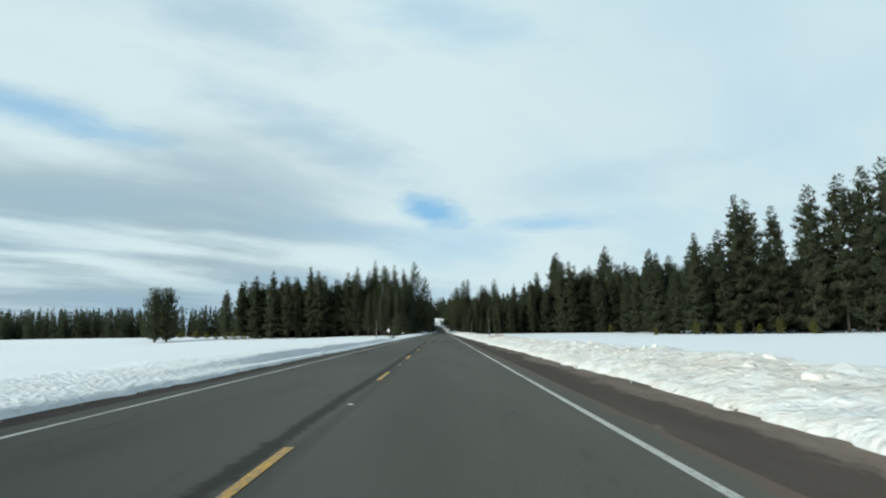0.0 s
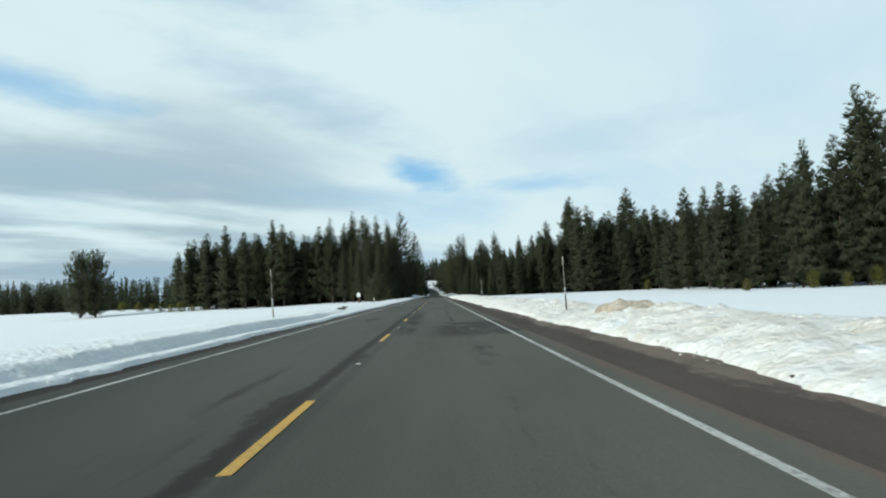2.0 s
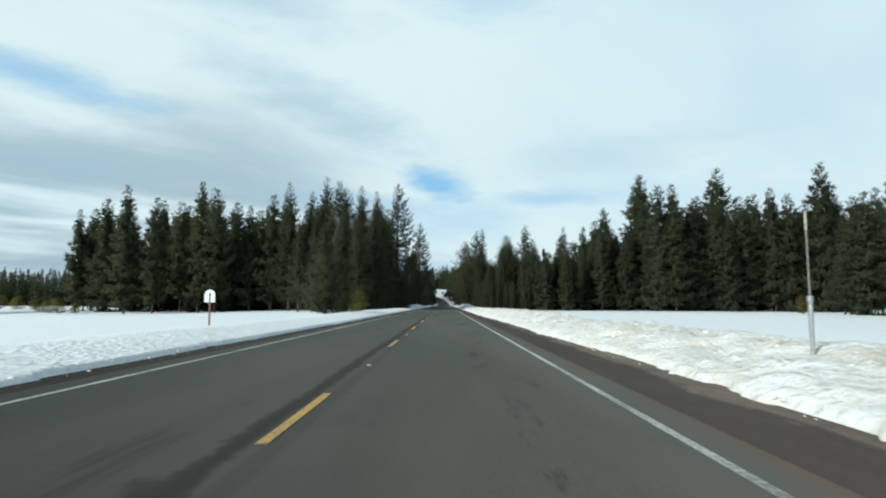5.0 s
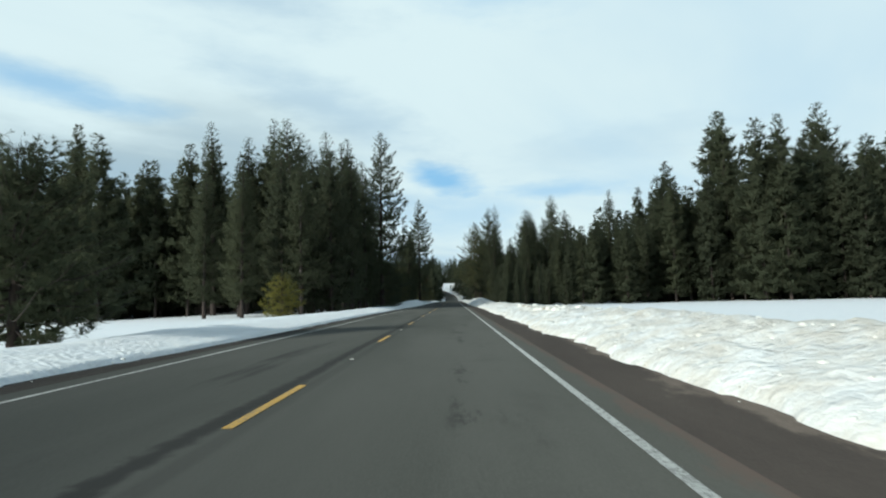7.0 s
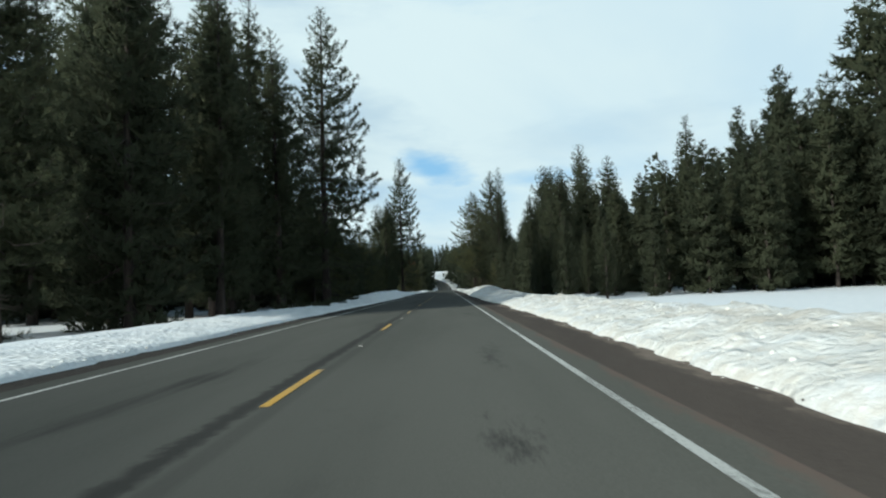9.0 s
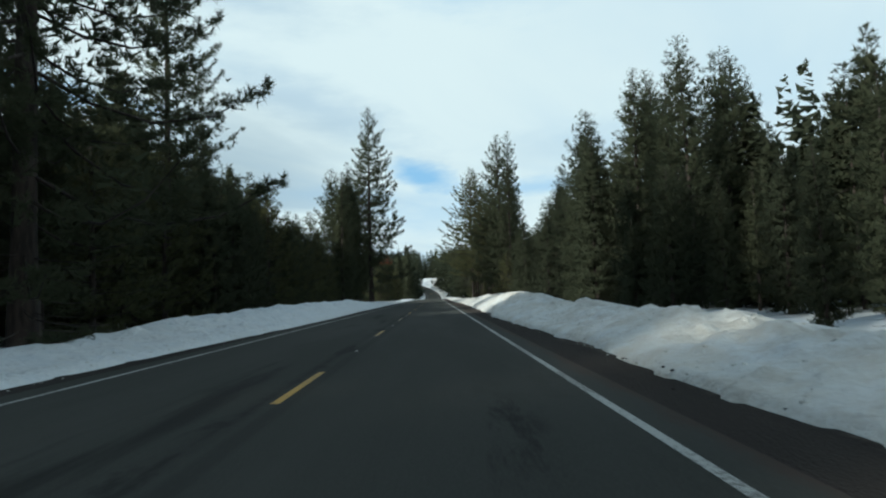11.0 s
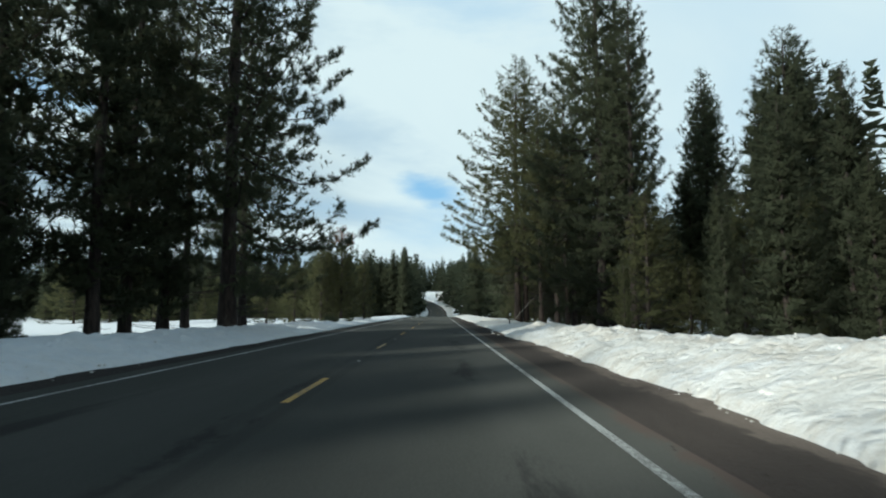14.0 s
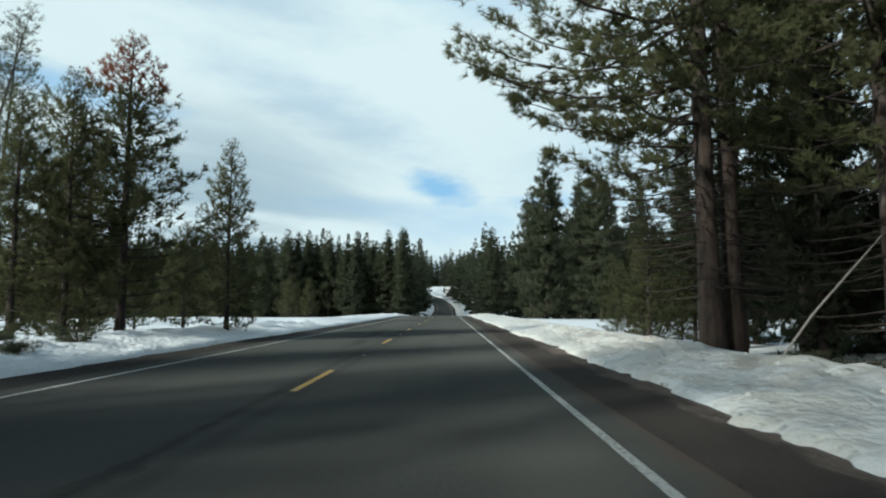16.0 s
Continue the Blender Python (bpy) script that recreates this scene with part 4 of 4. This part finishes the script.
def brush(x, y, size, seed, label):
    """A low bush: bare twigs and needles lying on the snow."""
    rng = np.random.RandomState(seed)
    root = thing("bush", pose(x, y, float(ground_z(x, y)) - 0.05), label, "bush", "bushes")
    wood, centres, ways = Pile(), [], []
    for i in range(26):
        az, L, up = rng.uniform(0, 6.28), size * rng.uniform(0.5, 1.0), rng.uniform(0.25, 1.3)
        s = np.linspace(0, 1, 4)
        path = np.stack([np.cos(az) * s * L, np.sin(az) * s * L, s * L * up * (1 - 0.4 * s)], 1)
        wood.put(*tube(path, 0.014 * (1 - 0.7 * s), 3))
        u = rng.uniform(0.3, 1, 10)
        at = np.stack([np.interp(u, s, path[:, k]) for k in range(3)], 1) + rng.normal(0, 0.05, (10, 3))
        centres.append(at)
        ways.append(np.tile([math.cos(az), math.sin(az), 0.5], (10, 1)))
    twigs = new("twigs", wood.done("twigs", BARK))
    twigs.parent = root
    v = blades(rng, np.concatenate(centres), np.concatenate(ways), 0.2 * size, 7, 0.06)
    leaves = mesh_object("foliage", v, np.arange(len(v)).reshape(-1, 3), NEEDLES, root, flat=True)


brush(-8.1, 100.6, 0.55, 1, "low grey green bush half buried in snow")

for i, (x, y, size) in enumerate([(-9.0, 262, 0.6), (-9.6, 266, 0.8), (-8.9, 271, 0.55), (-9.9, 275, 0.9), (-9.2, 281, 0.6), (-8.6, 398, 0.55), (-9.0, 401, 0.7), (-9.4, 394, 0.6)]):
    brush(x, y, size, 20 + i, "bare twiggy brush poking through the roadside snow")
twiggy = np.random.RandomState(31)
for i in range(26):
    y = twiggy.uniform(254, 286) if i < 17 else twiggy.uniform(386, 404)
    brush(twiggy.uniform(-11.2, -8.8), y, twiggy.uniform(0.35, 0.85), 200 + i, "bare twiggy sapling growth poking through the roadside snow")
for i in range(8):
    brush(twiggy.uniform(8.6, 12.5), twiggy.uniform(392, 402), twiggy.uniform(0.5, 0.9), 240 + i, "dead fallen pine branches in the snow under the trees")
for i, (x, y, size) in enumerate([(7.6, 317.5, 0.7), (6.2, 315.5, 0.55), (8.0, 320, 0.6), (9.6, 399, 0.7), (10.6, 396, 0.8), (8.4, 408, 0.5)]):
    brush(x, y, size, 40 + i, "broken pine branches lying on the snowbank")


def chunk_material(name, pale, dirty):
    m, n = material(name)
    at = place(n)
    lumps = n.noise(at, 2.2, 6.0, 0.65)
    grain = n.noise(at, 11.0, 5.0, 0.65)
    finish(n, n.mix(n.ramp(lumps, 0.35, 0.68), (*pale, 1), (*dirty, 1)), 0.8, n.math("ADD", lumps, n.math("MULTIPLY", grain, 0.4)), 0.8, 0.1)
    return m


DIRTY_SNOW = chunk_material("dirty_snow", (0.47, 0.41, 0.33), (0.28, 0.235, 0.18))
CHUNK_SNOW = chunk_material("ploughed_snow", (0.75, 0.735, 0.68), (0.60, 0.57, 0.51))


def snow_chunk(x, y, size, seed, mat, label, group, lift=0.15):
    """A broken, rounded block thrown up by the plough."""
    rng = np.random.RandomState(seed)
    bm = bmesh.new()
    bmesh.ops.create_icosphere(bm, subdivisions=3, radius=1)
    stretch = Vector((rng.uniform(0.8, 1.3), rng.uniform(0.8, 1.4), rng.uniform(0.55, 0.8)))
    for v in bm.verts:
        k = 1 + 0.38 * noise.noise(v.co * 1.7 + Vector((seed, 0, 0))) + 0.20 * noise.noise(v.co * 4.3 + Vector((0, seed, 0)))
        v.co = Vector((v.co.x * stretch.x, v.co.y * stretch.y, v.co.z * stretch.z)) * size * k
    me = bpy.data.meshes.new("snow_chunk")
    bm.to_mesh(me)
    bm.free()
    me.materials.append(mat)
    me.shade_smooth()
    ob = new("snow_chunk", me)
    ob.matrix_world = pose(x, y, float(ground_z(x, y)) + size * lift, 0, 0, rng.uniform(0, 360))
    tagged(ob, label, "snow chunk", group)


for i, (x, y, size) in enumerate([(5.35, 68.7, 0.48), (5.8, 68.3, 0.54), (6.2, 67.7, 0.47), (5.5, 67.7, 0.43), (6.0, 67.0, 0.43), (6.6, 66.7, 0.40)]):
    snow_chunk(x, y, size, 60 + i, DIRTY_SNOW, "tan dirty block of ploughed snow at the bank's end", "dirty snow blocks", (0.34 - float(ground_z(x, y))) / size)
rough = np.random.RandomState(77)
for start, end, number in [(8, 60, 16), (84, 125, 12), (256, 266, 9)]:
    for i in range(number):
        x, y = rough.uniform(5.6, 7.4), rough.uniform(start, end)
        snow_chunk(x, y, rough.uniform(0.10, 0.20), int(start) * 10 + i, CHUNK_SNOW, "pale broken chunk of ploughed snow on the bank", "ploughed snow chunks", -0.22)
# a stretch of bank broken into dirty crumbling blocks
for i in range(46):
    x, y = rough.uniform(5.0, 7.3), rough.uniform(198, 216)
    soiled = rough.uniform() < 0.4
    snow_chunk(x, y, rough.uniform(0.09, 0.22), 1920 + i, DIRTY_SNOW if soiled else CHUNK_SNOW, "tan crumbling block of ploughed snow on the bank" if soiled else "pale broken chunk of ploughed snow on the bank", "ploughed snow chunks", 0.05)

# a dead sapling leaning among the pines
stick = Pile()
stick.put(*tube([(0, 0, -0.1), (0.75, 0.05, 0.85), (1.5, 0, 1.7), (2.3, 0.1, 2.5)], [0.024, 0.024, 0.021, 0.010], 7))
sapling = new("dead_sapling", stick.done("dead_sapling", CANE))
sapling.matrix_world = pose(7.25, 398.0, float(ground_z(7.25, 398.0)))
tagged(sapling, "grey dead sapling leaning among the roadside pines", "dead tree")


def crumbs(name, count, across, along, sizes, seed, mat, label, category, skew=1.0):
    """Loose lumps lying about, as one mesh: across is the stretch of x, skew crowds them to its first end."""
    rng = np.random.RandomState(seed)
    bm = bmesh.new()
    bmesh.ops.create_icosphere(bm, subdivisions=1, radius=1)
    ball = np.array([v.co[:] for v in bm.verts])
    faces = np.array([[v.index for v in f.verts] for f in bm.faces])
    bm.free()
    x = across[0] + (across[1] - across[0]) * rng.uniform(0, 1, count) ** skew
    y = rng.uniform(*along, count)
    x = x + np.where(x > 0, np.interp(y, FOOT_Y, FOOT_RIGHT) - SNOW_RIGHT, SNOW_LEFT - np.interp(y, FOOT_Y, FOOT_LEFT))
    size = sizes[0] * (sizes[1] / sizes[0]) ** (rng.uniform(0, 1, count) ** 1.8)
    z = np.maximum(ground_z(x, y), np.where(np.abs(x - ROAD_X) < 7.0, -0.002 * np.abs(x - ROAD_X) - 0.006, -9))
    shape = ball[None] * rng.uniform(0.65, 1.3, (count, len(ball), 1)) * rng.uniform(0.7, 1.3, (count, 1, 3)) * size[:, None, None]
    shape[..., 2] *= 0.75
    verts = shape + np.stack([x, y, z - size * 0.42], 1)[:, None]
    all_faces = faces[None] + (np.arange(count) * len(ball))[:, None, None]
    ob = mesh_object(name, verts.reshape(-1, 3), all_faces.reshape(-1, 3), mat, flat=mat is CINDER)
    tagged(ob, label, category, kind="stuff")


R_FOOT, L_FOOT = ROAD_X + SNOW_RIGHT, ROAD_X - SNOW_LEFT
crumbs("snow_crumbs", 3200, (R_FOOT + 0.3, R_FOOT + 3.6), (4, 425), (0.03, 0.085), 1, CHUNK_SNOW, "pale crumbled lumps of ploughed snow on the bank", "snow crumbs", 0.9)
crumbs("snow_crumbs", 2600, (R_FOOT - 0.12, R_FOOT + 0.45), (4, 425), (0.015, 0.05), 2, CHUNK_SNOW, "small crumbs of snow along the bank's foot", "snow crumbs")
crumbs("snow_crumbs", 2600, (L_FOOT + 0.22, L_FOOT - 0.9), (4, 425), (0.015, 0.055), 3, CHUNK_SNOW, "small crumbs of snow along the bank's foot", "snow crumbs")
crumbs("cinder_grit", 2600, (R_FOOT - 0.12, ROAD_X + LANE + 0.2), (4, 425), (0.012, 0.035), 4, CINDER, "loose reddish cinder stones on the shoulder", "gravel", 1.6)


def slush(x, y, long, wide, seed):
    """A thin strip of snow left on the shoulder."""
    rng = np.random.RandomState(seed)
    bm = bmesh.new()
    bmesh.ops.create_icosphere(bm, subdivisions=3, radius=1)
    for v in bm.verts:
        k = 1 + 0.5 * noise.noise(v.co * 2.3 + Vector((seed * 3.1, 0, 0)))
        v.co = Vector((v.co.x * wide * k, v.co.y * long * k, v.co.z * 0.022))
    me = bpy.data.meshes.new("slush_patch")
    bm.to_mesh(me)
    bm.free()
    me.materials.append(CHUNK_SNOW)
    me.shade_smooth()
    ob = new("slush_patch", me)
    ob.matrix_world = pose(x, y, -0.008, 0, 0, rng.uniform(-6, 6))
    tagged(ob, "thin strip of leftover snow on the cinder shoulder", "snow patch", "slush patches")


for i, (x, y, long, wide) in enumerate([(3.31, 374.1, 0.35, 0.14), (3.43, 375.7, 0.5, 0.10), (3.45, 373.6, 0.3, 0.13), (3.23, 369.1, 0.22, 0.2), (3.13, 371.8, 0.5, 0.12), (3.1, 370.8, 0.35, 0.10), (3.6, 376.9, 0.4, 0.12)]):
    slush(x, y, long * 1.0, wide * 0.32, 500 + i)
